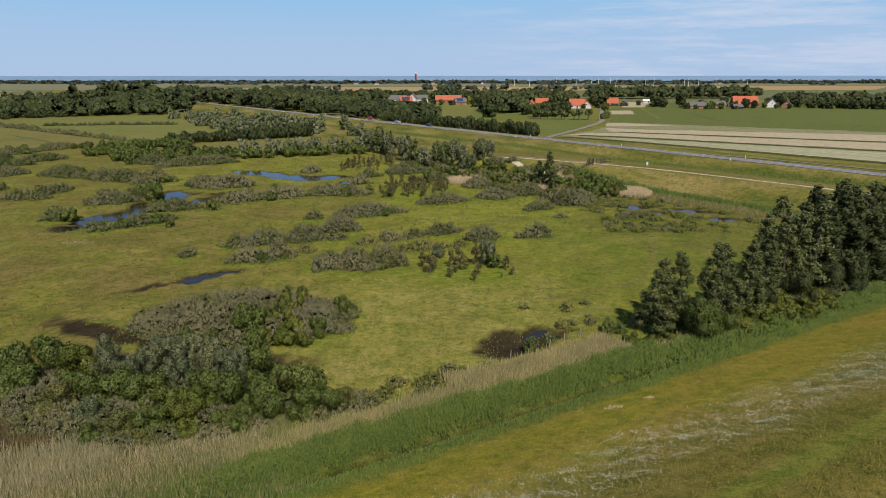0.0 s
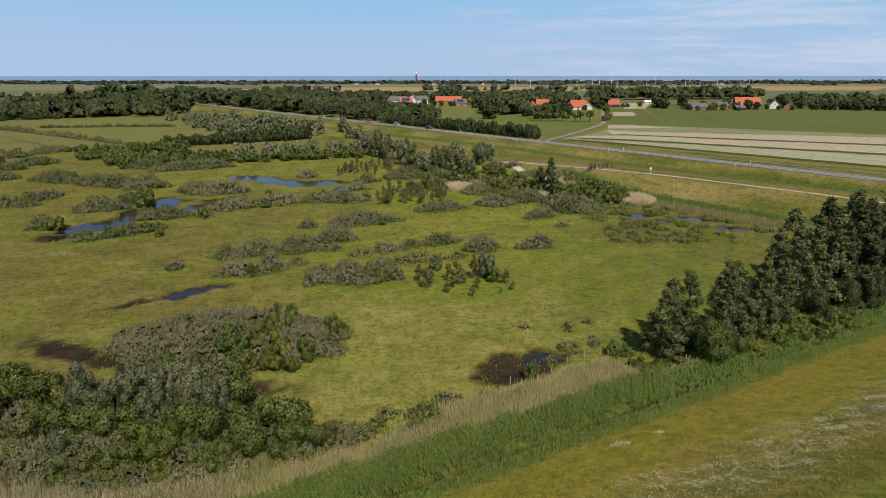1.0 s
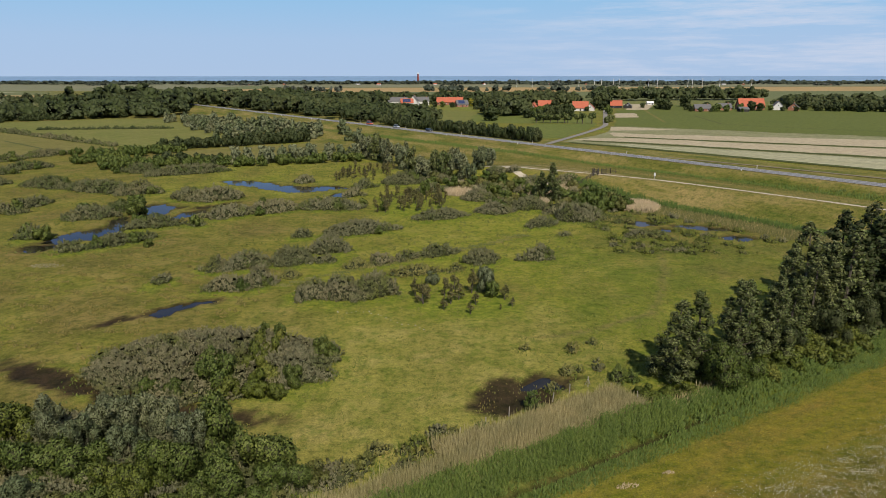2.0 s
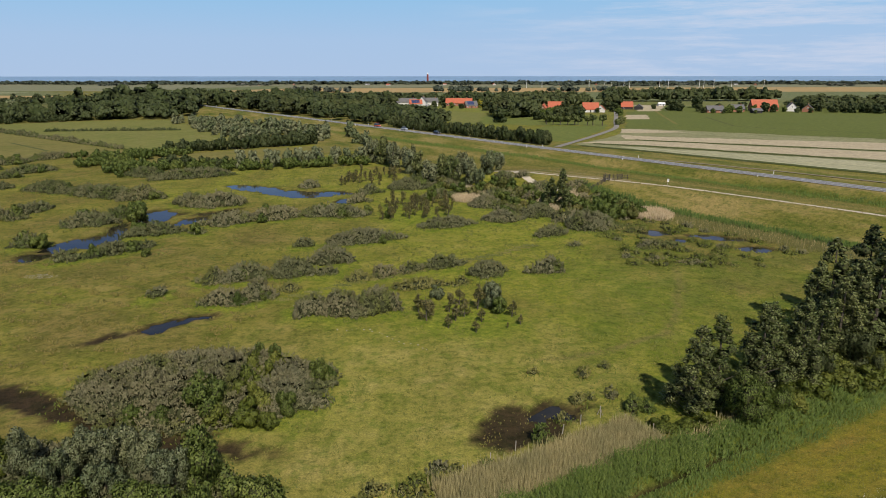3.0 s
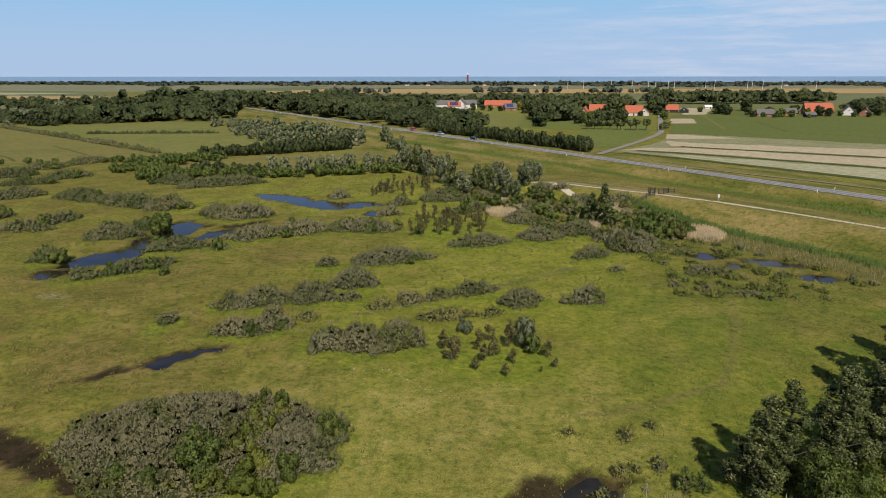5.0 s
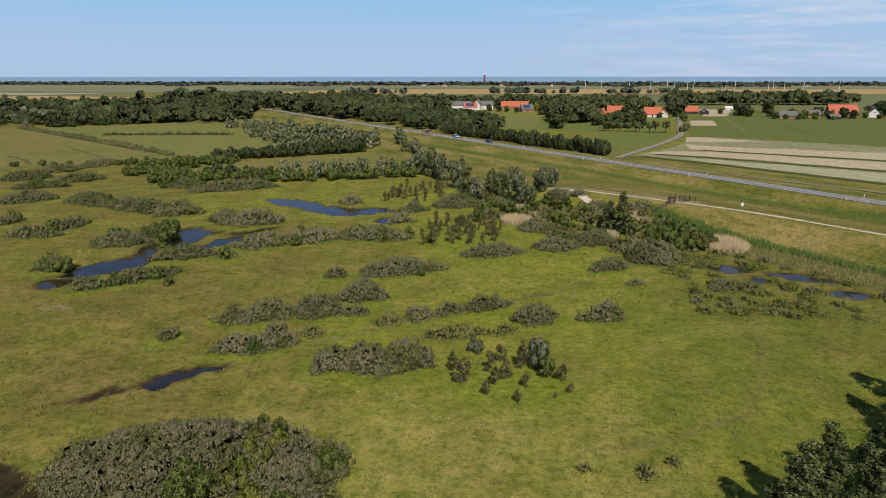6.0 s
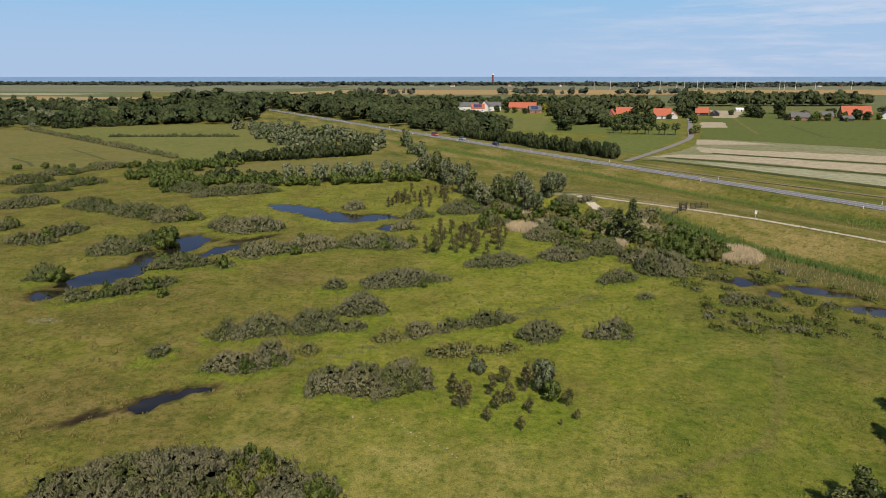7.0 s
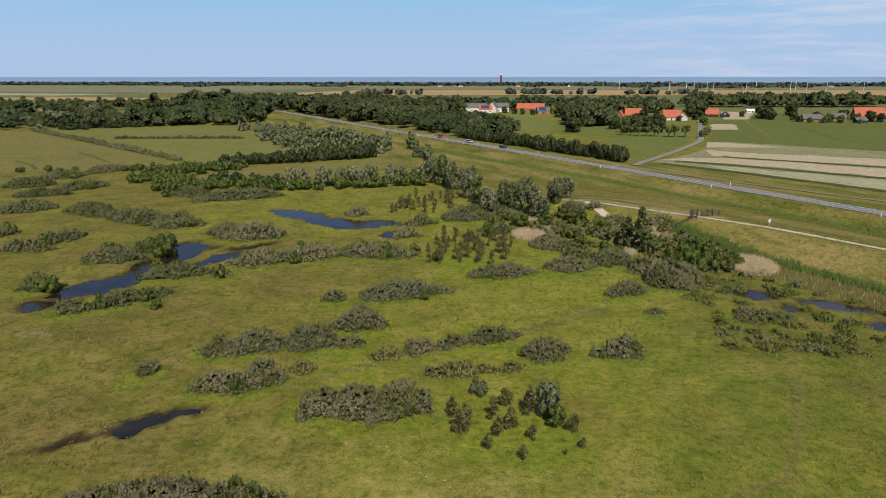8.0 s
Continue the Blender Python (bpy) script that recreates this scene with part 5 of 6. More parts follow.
woods("pasture_wood", "loose dark trees round a sandy clearing", 60, clearing, 13, M_DARK, 200, 1.0)
woods("heath_scrub", "low olive scrub beyond the wood", 150, patch((-800, 650), (-480, 660), (-420, 960), (-1000, 960)), 5, M_OLIVE, 60, 1.8, 5)
woods("pasture_wood", "loose silvery trees round a sandy clearing", 46, clearing, 10, M_SILVERFAR, 200, 1.0)
sheet("clearing", [(-415, 540), (-380, 518), (-346, 526), (-350, 566), (-395, 578)], 0.22, M_PASTURE2, "dry pale grass in a clearing of the wood", "clearing")
for k in range(14):
    x0, y0, w = rng.uniform(-1900, 1900), rng.uniform(1950, 2300), rng.uniform(60, 260)
    woods("far_wood", "dark tree belt in the far fields", int(w / 4), patch((x0, y0), (x0 + w, y0 + 20), (x0 + w, y0 + 50), (x0, y0 + 30)), 9, M_HAZEWOOD, 20, 3.0, 3, 1.7)
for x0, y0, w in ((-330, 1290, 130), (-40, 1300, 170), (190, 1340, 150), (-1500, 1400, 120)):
    woods("far_wood", "dark tree belt beside the grain", int(w / 4), patch((x0, y0), (x0 + w, y0 + 10), (x0 + w, y0 + 40), (x0, y0 + 30)), 13, M_HAZEWOOD, 40, 2.4, 4)
woods("coast_wood", "dark continuous belt of woods along the coast", 2400, patch((-2300, 2330), (2300, 2330), (2500, 2560), (-2500, 2560)), 13, M_HAZEWOOD, 12, 3.8, 2, 2.0)

# ---- reeds, tufts and flowers ----
M_DIKEGRASS = leaf_material("dike_grass", (0.135, 0.132, 0.018), (0.195, 0.172, 0.028), (0.265, 0.218, 0.058))
def blades(xy, tall, wide, lean=0.18):
    """Upright tapering blades standing at the places given: corners and faces."""
    n = len(xy)
    z = ground_z(xy[:, 0], xy[:, 1])
    base = np.column_stack([xy, z - 0.05])
    h = tall * rng.uniform(0.65, 1.2, n)
    a = rng.uniform(-0.9, 0.9, n)
    side = np.column_stack([np.cos(a), np.sin(a), np.zeros(n)]) * (wide * rng.uniform(0.7, 1.3, n))[:, None] / 2
    bend = np.column_stack([rng.normal(0.03, lean, n), rng.normal(0.0, lean, n), np.ones(n)]) * h[:, None]
    mid = base + bend * 0.55 + rng.normal(0, 0.02, (n, 3))
    v = np.stack([base - side * 0.6, base + side * 0.6, mid + side, base + bend, mid - side], 1).reshape(-1, 3)
    i = np.arange(n)[:, None] * 5
    return v, i + np.arange(5)


def grass_mesh(name, v, f, material):
    """Blades lit as a soft stand of grass rather than as flat cards."""
    me = mesh_of(name, v, f, material)
    n = len(v) // 5
    nv = unit(np.array((0.15, -0.45, 0.8)) + rng.normal(0, 0.25, (n, 3)))
    me.normals_split_custom_set_from_vertices(np.repeat(nv, 5, axis=0).tolist())
    return me


def along(e, d):
    """The place e metres along the near dike's foot and d metres up its side."""
    return DIKE_O[0] + e * -DIKE_N[1] + d * DIKE_N[0], DIKE_O[1] + e * DIKE_N[0] + d * DIKE_N[1]


def belt(name, label, n, e0, e1, d0, d1, tall, wide, material, soft=0.8, lean=0.16, place=along, category="reeds", clump=2.2):
    """A belt of reeds between two lines beside the dike, thinner in places."""
    e, d = rng.uniform(e0, e1, n), rng.uniform(d0, d1, n) + rng.normal(0, soft, n)
    d = d + 0.5 * waves(e, e * 0.3, 7, 21)
    x, y = place(e, d)
    keep = rng.uniform(-1.1, 1, n) < waves(x, y, clump, 22) + 0.5
    xy = np.column_stack([x, y])[keep]
    v, f = blades(xy, tall, wide, lean)
    tagged(new(name, grass_mesh(name, v, f, material)), label, category, kind="stuff")


belt("hollow_reeds", "dark green rushes in the hollow below the road", 9000, 330, 640, -1.2, 1.2, 0.8, 0.16, M_REED, 0.5, 0.2, lambda s, q: road_xy(s, q + np.interp(s, (200, 420, 520, 640), (22, 15.5, 9.5, 6.5))))
M_BANKGRASS = leaf_material("bank_grass", (0.085, 0.088, 0.018), (0.132, 0.118, 0.028), (0.195, 0.160, 0.052))
belt("bank_grass", "rough dry grass on the road bank", 26000, 380, 640, 3, 46, 0.35, 0.14, M_BANKGRASS, 1.0, 0.4, road_xy, "grass", 5.0)
M_MARSHREED = leaf_material("marsh_reed", (0.070, 0.080, 0.022), (0.102, 0.106, 0.033), (0.148, 0.140, 0.054))
M_RUST = leaf_material("rusty_herbs", (0.070, 0.046, 0.022), (0.110, 0.076, 0.034), (0.16, 0.12, 0.055))
M_REEDPALE = leaf_material("pale_reed", (0.080, 0.095, 0.026), (0.125, 0.138, 0.042), (0.190, 0.185, 0.080))
belt("dry_reeds", "pale straw-coloured dry reeds beside the ditch", 32000, 4, 25.5, -8.4, -2.8, 1.3, 0.048, M_STRAW, 0.4)
belt("dry_reeds", "narrow belt of pale dry reeds", 18000, -18, 5, -5.8, -2.6, 1.4, 0.048, M_STRAW, 0.5)
M_STRAWPINK = leaf_material("bleached_reed", (0.23, 0.185, 0.112), (0.32, 0.27, 0.172), (0.41, 0.355, 0.245))
belt("dry_reeds", "wide stand of bleached dry reeds beside the thicket", 26000, -50, -14, -10.5, -3, 1.15, 0.036, M_STRAWPINK, 0.8, 0.22)
belt("dead_herbs", "rusty brown dead herbs at the thicket's edge", 18000, -42, -25, -21, -12, 0.7, 0.06, M_RUST, 0.8, 0.35)
belt("dry_reeds", "bleached dry reeds before the dead herbs", 18000, -42, -25, -15, -9.5, 1.2, 0.036, M_STRAWPINK, 0.8, 0.25)
belt("green_reeds", "green reeds among the dry stand", 52000, -50, -12, -10, -1, 1.15, 0.040, M_REEDPALE, 0.8, 0.2)
belt("green_reeds", "fresh green reeds among the dry stand", 14000, -40, -12, -6, -1, 1.2, 0.045, M_REED, 0.8, 0.2)
def leafy_reeds(label, n, e0, e1, d0, d1, tall, size, material, soft=0.3):
    """A dense stand of reed: drooping leaves at all heights along upright stems."""
    m = n // 5
    e, d = rng.uniform(e0, e1, m) - rng.exponential(2.0, m), rng.uniform(d0, d1, m) + rng.normal(0, soft, m)
    d = d + 0.35 * waves(e, e * 0.3, 5, 23)
    x, y = along(e, d)
    h = tall * (1 + 0.16 * waves(x, y, 2.4, 24)) * rng.uniform(0.8, 1.1, m)
    x, y, h = (np.repeat(k, 5) for k in (x, y, h))
    z = ground_z(x, y) + h * rng.uniform(0.25, 1.0, len(x))
    p = np.column_stack([x, y, z]) + rng.normal(0, 0.07, (len(x), 3))
    o = unit(np.array((0.1, -0.45, 0.85)) + rng.normal(0, 0.32, (len(x), 3)))
    v, f, nv = shoots(p, o, size, 4.2, 1.0, 0.40)
    me = mesh_of("green_reeds", v, f, material)
    me.normals_split_custom_set_from_vertices(nv.tolist())
    tagged(new("green_reeds", me), label, "reeds", kind="stuff")


leafy_reeds("dense dark green reeds along the ditch", 90000, -17, 28, -3.4, -0.9, 1.6, 0.062, M_REED)
leafy_reeds("low dark green reeds along the ditch", 34000, 26, 100, -2.8, -0.4, 0.9, 0.09, M_REED)
belt("ditch_grass", "lush green grass at the dike's foot", 22000, -30, 112, -0.1, 2.2, 0.36, 0.07, M_REED, 0.25, 0.3, category="grass")
belt("dry_reeds", "pale dry grass below the poplars", 5000, 27, 112, -4.4, -2.4, 0.9, 0.09, M_STRAW, 0.4)
belt("green_reeds", "dark green reeds at the road dike's foot", 11000, 486, 640, 46.4, 49.8, 1.2, 0.14, M_REED, 0.3, 0.16, road_xy)
belt("marsh_reeds", "pale green reeds between the pools and the dike", 22000, 497, 600, 50.0, 58.5, 0.8, 0.06, M_MARSHREED, 0.8, 0.2, road_xy)
belt("marsh_reeds", "dry reed stems between the pools and the dike", 1500, 497, 600, 51.0, 58.0, 1.0, 0.05, M_STRAW, 0.8, 0.2, road_xy)


def reed_patch(x, y, rx, ry, n, tall=1.5, material=M_STRAWPINK, label="patch of pale dry reeds"):
    a, r = rng.uniform(0, math.tau, n), np.sqrt(rng.uniform(0, 1, n))
    xy = np.column_stack([x + rx * r * np.cos(a), y + ry * r * np.sin(a)])
    v, f = blades(xy, tall, 0.085)
    tagged(new("reed_patch", grass_mesh("reed_patch", v, f, material)), label, "reeds", kind="stuff")


for row in ((49.0, 164.5, 5.0, 6.5, 3600), (5.0, 184.5, 4.0, 4.0, 1500), (24.5, 171.0, 3.5, 2.5, 900), (35.0, 186.0, 2.6, 3.5, 900), (6.0, 199.0, 4.5, 3.0, 1000), (34.8, 187.5, 3.0, 3.0, 900), (28.0, 182.0, 4.5, 2.0, 700), (-8.0, 234.0, 4.5, 5.0, 900), (12.0, 190.0, 4.0, 3.0, 900)):
    reed_patch(*row)
for row in ((7.0, 69.5, 2.6, 2.6, 34), (10.2, 69.6, 2.0, 1.4, 18), (5.6, 65.6, 1.4, 1.8, 24), (-33.5, 69.2, 4.0, 0.9, 40)):
    reed_patch(*row, 0.28, M_BANKGRASS, "thin sedge in the muddy hollow")
reed_patch(*along(14.5, 4.4), 0.9, 0.5, 90, 0.22, M_STRAWPINK, "bleached tussock of dead grass on the dike")
reed_patch(*along(18.5, 4.9), 0.5, 0.3, 40, 0.2, M_STRAWPINK, "bleached tussock of dead grass on the dike")
reed_patch(*along(35.5, 15.6), 3.4, 1.4, 420, 0.28, M_SILVER, "bluish green weeds among the dike's flowers")
# the overgrown drain across the meadow
for k in range(22):
    t = k / 21
    x, y = -24 + 41 * t, 103.5 + 32 * t + 0.8 * math.sin(7 * t)
    reed_patch(x, y, 1.7, 0.5, 110, 0.4, M_REEDPALE if rng.uniform() < 0.3 else M_OLIVE, "sedge along an overgrown drain")


def tufts(name, label, n, x0, x1, y0, y1, tall, wide, material, keep_over, size, seed, leaves=3):
    x, y = rng.uniform(x0, x1, n), rng.uniform(y0, y1, n)
    drop, wet = pond_depth(x, y)
    ok = (waves(x, y, size, seed) + 0.5 * waves(x, y, size * 3, seed + 1) > keep_over) & (drop < 0.12) & (dike_d(x, y) < -6.5) & (road_sq(x, y)[1] > 56)
    xy = np.repeat(np.column_stack([x, y])[ok], leaves, axis=0)
    xy = xy + rng.normal(0, 0.10, xy.shape)
    v, f = blades(xy, tall, wide, 0.45)
    tagged(new(name, grass_mesh(name, v, f, material)), label, "grass", kind="stuff")


tufts("meadow_tufts", "tussocky olive meadow grass", 20000, -18, 70, 52, 135, 0.22, 0.12, M_TUFT, 0.05, 4.0, 31)
tufts("meadow_tufts", "tussocky olive meadow grass farther out", 15000, -130, 70, 120, 250, 0.40, 0.22, M_TUFT, 0.15, 6.0, 33)
tufts("meadow_weeds", "patches of dark green weeds in the meadow", 13000, 12, 66, 76, 140, 0.26, 0.14, M_RANK, 0.60, 3.0, 35)
tufts("meadow_weeds", "rank green weeds near the poplars", 8000, 15, 52, 73, 104, 0.24, 0.13, M_RANK, 0.45, 3.6, 39)
tufts("meadow_weeds", "patches of rough dark weeds by the pools", 15000, -78, -26, 72, 122, 0.32, 0.15, M_BANKGRASS, 0.40, 3.0, 37)


def flowers():
    """White flower heads drifting over the dike's slope."""
    n = 230000
    e, d = rng.uniform(-20, 70, n), rng.uniform(7, 24, n)
    centre = np.interp(e, (-30, 6, 28, 90), (12.6, 13.0, 14.6, 15.5)) + 1.2 * waves(e, e * 0.2, 22, 41)
    dens = np.exp(-(np.maximum(np.abs(d - centre) - 1.2, 0) / 2.2) ** 2)
    x, y = along(e, d)
    ok = rng.uniform(0, 1, n) < dens * (0.16 + 0.84 * ramp01(waves(x, y, 2.6, 42) + 0.7 * waves(x, y, 0.9, 44), -0.2, 1.1))
    x, y = x[ok], y[ok]
    p = np.column_stack([x, y, ground_z(x, y) + rng.uniform(0.12, 0.30, len(x))])
    v, f, _ = sprays(p, np.tile(np.array((0.0, 0.0, 1.0)), (len(p), 1)), 0.046, 1.0, 0.0, 1.4)
    tagged(new("flowers", mesh_of("flowers", v, f, M_FLOWER)), "drift of small white flowers on the grassy dike", "flowers", kind="stuff")
    n = 80000
    e, d = rng.uniform(-20, 80, n), rng.uniform(1.5, 27, n)
    x, y = along(e, d)
    ok = (waves(x, y, 3.0, 45) > -0.5) & ~((d > 20.6) & (d < 23.2) & (rng.uniform(0, 1, n) < 0.7))
    v, f = blades(np.column_stack([x, y])[ok], 0.24, 0.036, 0.5)
    tagged(new("dike_grass", grass_mesh("dike_grass", v, f, M_DIKEGRASS)), "tall yellowish grass on the dike's slope", "grass", kind="stuff")


flowers()

# scrub round the right-hand pools
for k in range(150):
    x, y = rng.uniform(33, 72), rng.uniform(122, 162)
    s, q = road_sq(x, y)
    if q < 58 or pond_depth(np.full(4, x), y + np.array((0, 2.0, 4.0, 6.5)))[0].max() > 0.15:
        continue
    thicket("marsh_scrub", x, y, rng.uniform(0.5, 1.7), rng.uniform(0.5, 1.1), rng.uniform(-30, 10), rng.uniform(0.4, 1.0), (M_OLIVE, M_LIME, M_LIME, M_BUCK)[int(rng.integers(4))], "low olive marsh scrub beside the pools", "shrub", size=0.8, leaf=0.13, plume=0.6)
for x, y, h, mat in ((16.3, 79.0, 1.4, M_OLIVE), (19.3, 81.4, 0.8, M_OLIVE), (18.2, 74.0, 1.1, M_BUCK), (10.8, 79.1, 0.9, M_OLIVE), (19.8, 71.3, 1.8, M_GREEN), (14.6, 72.9, 1.2, M_OLIVE), (16.0, 73.4, 1.0, M_OLIVE), (9.9, 65.6, 1.9, M_GREEN), (12.4, 69.6, 1.0, M_OLIVE), (4.6, 61.2, 1.0, M_GREEN), (21.3, 71.2, 1.4, M_GREEN), (0.5, 59.0, 1.0, M_OLIVE), (-2.5, 57.6, 0.9, M_OLIVE), (-5.5, 56.0, 1.2, M_OLIVE)):
    thicket("low_scrub", x, y, 0.55 * h, 0.5 * h, 0, h, mat, "small scattered bush in the rough grass", "shrub", size=0.5, leaf=0.085, plume=0.38)
for k in range(20):
    x, y = along(rng.uniform(-13, 8), rng.uniform(-11.5, -7.5))
    thicket("low_scrub", x, y, rng.uniform(0.7, 1.7), rng.uniform(0.5, 1.0), 30, rng.uniform(0.5, 1.1), (M_OLIVE, M_OLIVE, M_LIME, M_BUCK)[k % 4], "low olive-brown scrub behind the reeds", "shrub", size=0.5, leaf=0.085, plume=0.38)
for row in ((33.0, 158.0, 5.0, 4.0, -12, 2.6), (36.0, 152.0, 4.0, 2.5, -12, 1.6), (16.0, 168.0, 3.5, 3.0, 0, 2.0), (28.5, 160.0, 4.0, 3.5, 0, 2.6), (14.0, 188.0, 6.0, 3.0, 0, 2.2), (-2.0, 188.5, 5.0, 3.0, 0, 2.2)):
    thicket("sea_buckthorn", *row, M_BUCK, "grey-green sea buckthorn at the foot of the dike", "shrub", size=1.3, leaf=0.16, plume=0.65)

# ---- fences, gate and signs ----
def fence_post(x, y, h=1.35, r=0.07, mat=None, lean=0.05):
    root = new("fence_post")
    bm = bmesh.new()
    rod(bm, (0, 0, -0.3), (0, 0, h - 0.06), r, r * 0.92, 8)
    rod(bm, (0, 0, h - 0.06), (0, 0, h), r * 0.92, r * 0.4, 8)
    part("post", bm, mat or M_WOOD, root)
    root.matrix_basis = pose(x, y, float(ground_z(x, y)), rng.normal(0, lean) * 57, rng.normal(0, lean) * 57, 0)
    return tagged(root, "weathered wooden fence post in the reeds", "fence post", "meadow fence posts")


for x, y in ((2.6, 60.4), (5.0, 62.2), (7.4, 64.3), (9.8, 65.8), (12.1, 67.2), (14.1, 68.7), (18.3, 68.8), (20.6, 67.1), (22.9, 65.4)):
    fence_post(x, y, 1.05, 0.05)
trip = tagged(new("marker_tripod"), "pale wooden tripod beside the pond", "tripod")
for k in range(3):
    a = k * math.tau / 3 + 0.4
    bm = bmesh.new()
    rod(bm, (0.55 * math.cos(a), 0.55 * math.sin(a), -0.1), (-0.1 * math.cos(a), -0.1 * math.sin(a), 1.75), 0.05, 0.04, 7)
    part("leg", bm, M_WOOD, trip)
trip.scale = (0.62, 0.62, 0.62)
trip.location = (16.3, 70.2, float(ground_z(16.3, 70.2)))


def rails(name, points, label, levels=(0.45, 0.85, 1.2), h=1.35, mat=None):
    """A post-and-rail fence from point to point."""
    mat = mat or M_DARKWOOD
    root = tagged(new(name), label, "fence")
    pts = [Vector((x, y, float(ground_z(x, y)))) for x, y in points]
    for p in pts:
        bm = bmesh.new()
        box(bm, p.x - 0.08, p.y - 0.08, p.z - 0.3, p.x + 0.08, p.y + 0.08, p.z + h, 0.015)
        part("post", bm, mat, root)
    for a, b in zip(pts, pts[1:]):
        for z in levels:
            bm = bmesh.new()
            rod(bm, a + Vector((0, 0, z)), b + Vector((0, 0, z)), 0.07, 0.07, 4)
            part("rail", bm, mat, root)
    return root


rails("railing", [(38.9, 188.4), (40.3, 189.3), (41.6, 190.1), (43.0, 191.1), (44.1, 191.9)], "dark wooden railing stepping down the dike")
rails("field_gate", [(46.5, 193.2), (48.0, 194.0), (49.5, 194.8)], "dark wooden field gate across the path", (0.25, 0.55, 0.85, 1.15, 1.4), 1.7)
rails("railing", [(49.5, 194.8), (51.4, 196.0)], "dark wooden railing beside the gate", (0.5, 1.0), 1.3)
rails("kissing_gate", [(43.9, 192.1), (45.1, 191.9), (45.6, 193.0), (44.5, 193.6), (43.8, 192.9)], "dark wooden kissing gate by the path", (0.4, 0.8, 1.2, 1.5), 1.9)
sign = tagged(new("sign_post"), "pale information board on a post beside the path", "sign")
bm = bmesh.new()
rod(bm, (0, 0, -0.3), (0, 0, 1.0), 0.06, 0.06, 8)
part("post", bm, M_METAL, sign)
bm = bmesh.new()
box(bm, -0.26, -0.05, 0.85, 0.26, 0.05, 1.65, 0.02)
part("board", bm, M_WHITE, sign, "white board")
bm = bmesh.new()
for z in (1.5, 1.32, 1.14):
    box(bm, -0.19, -0.062, z - 0.03, 0.19, -0.052, z + 0.03)
part("printed_panel", bm, M_METAL, sign, "grey printed bars")
sign.matrix_basis = pose(59.4, 185.2, float(ground_z(59.4, 185.2)), 0, 0, -15)


def marker(x, y, z):
    root = tagged(new("reflector_post"), "short white reflector post beside the road", "road marker", "road reflector posts")
    bm = bmesh.new()
    box(bm, -0.07, -0.05, -0.2, 0.07, 0.05, 0.95, 0.02)
    part("post", bm, M_WHITE, root)
    bm = bmesh.new()
    box(bm, -0.075, -0.055, 0.66, 0.075, 0.055, 0.80)
    part("reflector_band", bm, M_TYRE, root, "dark band")
    root.location = (x, y, z)


for s in range(-60, 640, 48):
    for q in (-4.4, 4.4):
        marker(*road_xy(s, q), ROAD_Z)

# rank green grass along the thickets' sunny side
xy = np.repeat(np.concatenate(SKIRTS), 9, axis=0)
xy = xy + rng.normal(0, 0.65, xy.shape)
v, f = blades(xy, 0.34, 0.12, 0.4)
tagged(new("rank_grass", grass_mesh("rank_grass", v, f, M_RANK)), "rank bright green grass along the thickets", "grass", kind="stuff")

# pale stones and a shell patch in the meadow
for k in range(18):
    t = k / 17
    x, y = -14 + 12.5 * t + rng.normal(0, 0.25), 92.0 - 6.2 * max(0, t - 0.35) / 0.65 + rng.normal(0, 0.25)
    root = tagged(new("stone"), "small pale stone in the meadow grass", "stone", "row of pale stones")
    bm = bmesh.new()
    bmesh.ops.create_icosphere(bm, subdivisions=1, radius=rng.uniform(0.05, 0.11))
    for w in bm.verts:
        w.co = Vector((w.co.x * rng.uniform(0.9, 1.5), w.co.y * rng.uniform(0.8, 1.2), w.co.z * rng.uniform(0.5, 0.8)))
    part("rock", bm, M_STONE, root)
    root.location = (x, y, float(ground_z(x, y)) + 0.05)
n = 420
a, r = rng.uniform(0, math.tau, n), np.sqrt(rng.uniform(0, 1, n))
xy = np.column_stack([-68 + 3.0 * r * np.cos(a), 114.4 + 1.3 * r * np.sin(a)])
v, f, _ = sprays(np.column_stack([xy, ground_z(xy[:, 0], xy[:, 1]) + 0.05]), np.tile(np.array((0.0, 0.0, 1.0)), (n, 1)), 0.085, 1.0, 0.0, 0.3)
tagged(new("shells", mesh_of("shells", v, f, M_STONE)), "scatter of pale shells on the bare ground", "shells", kind="stuff")

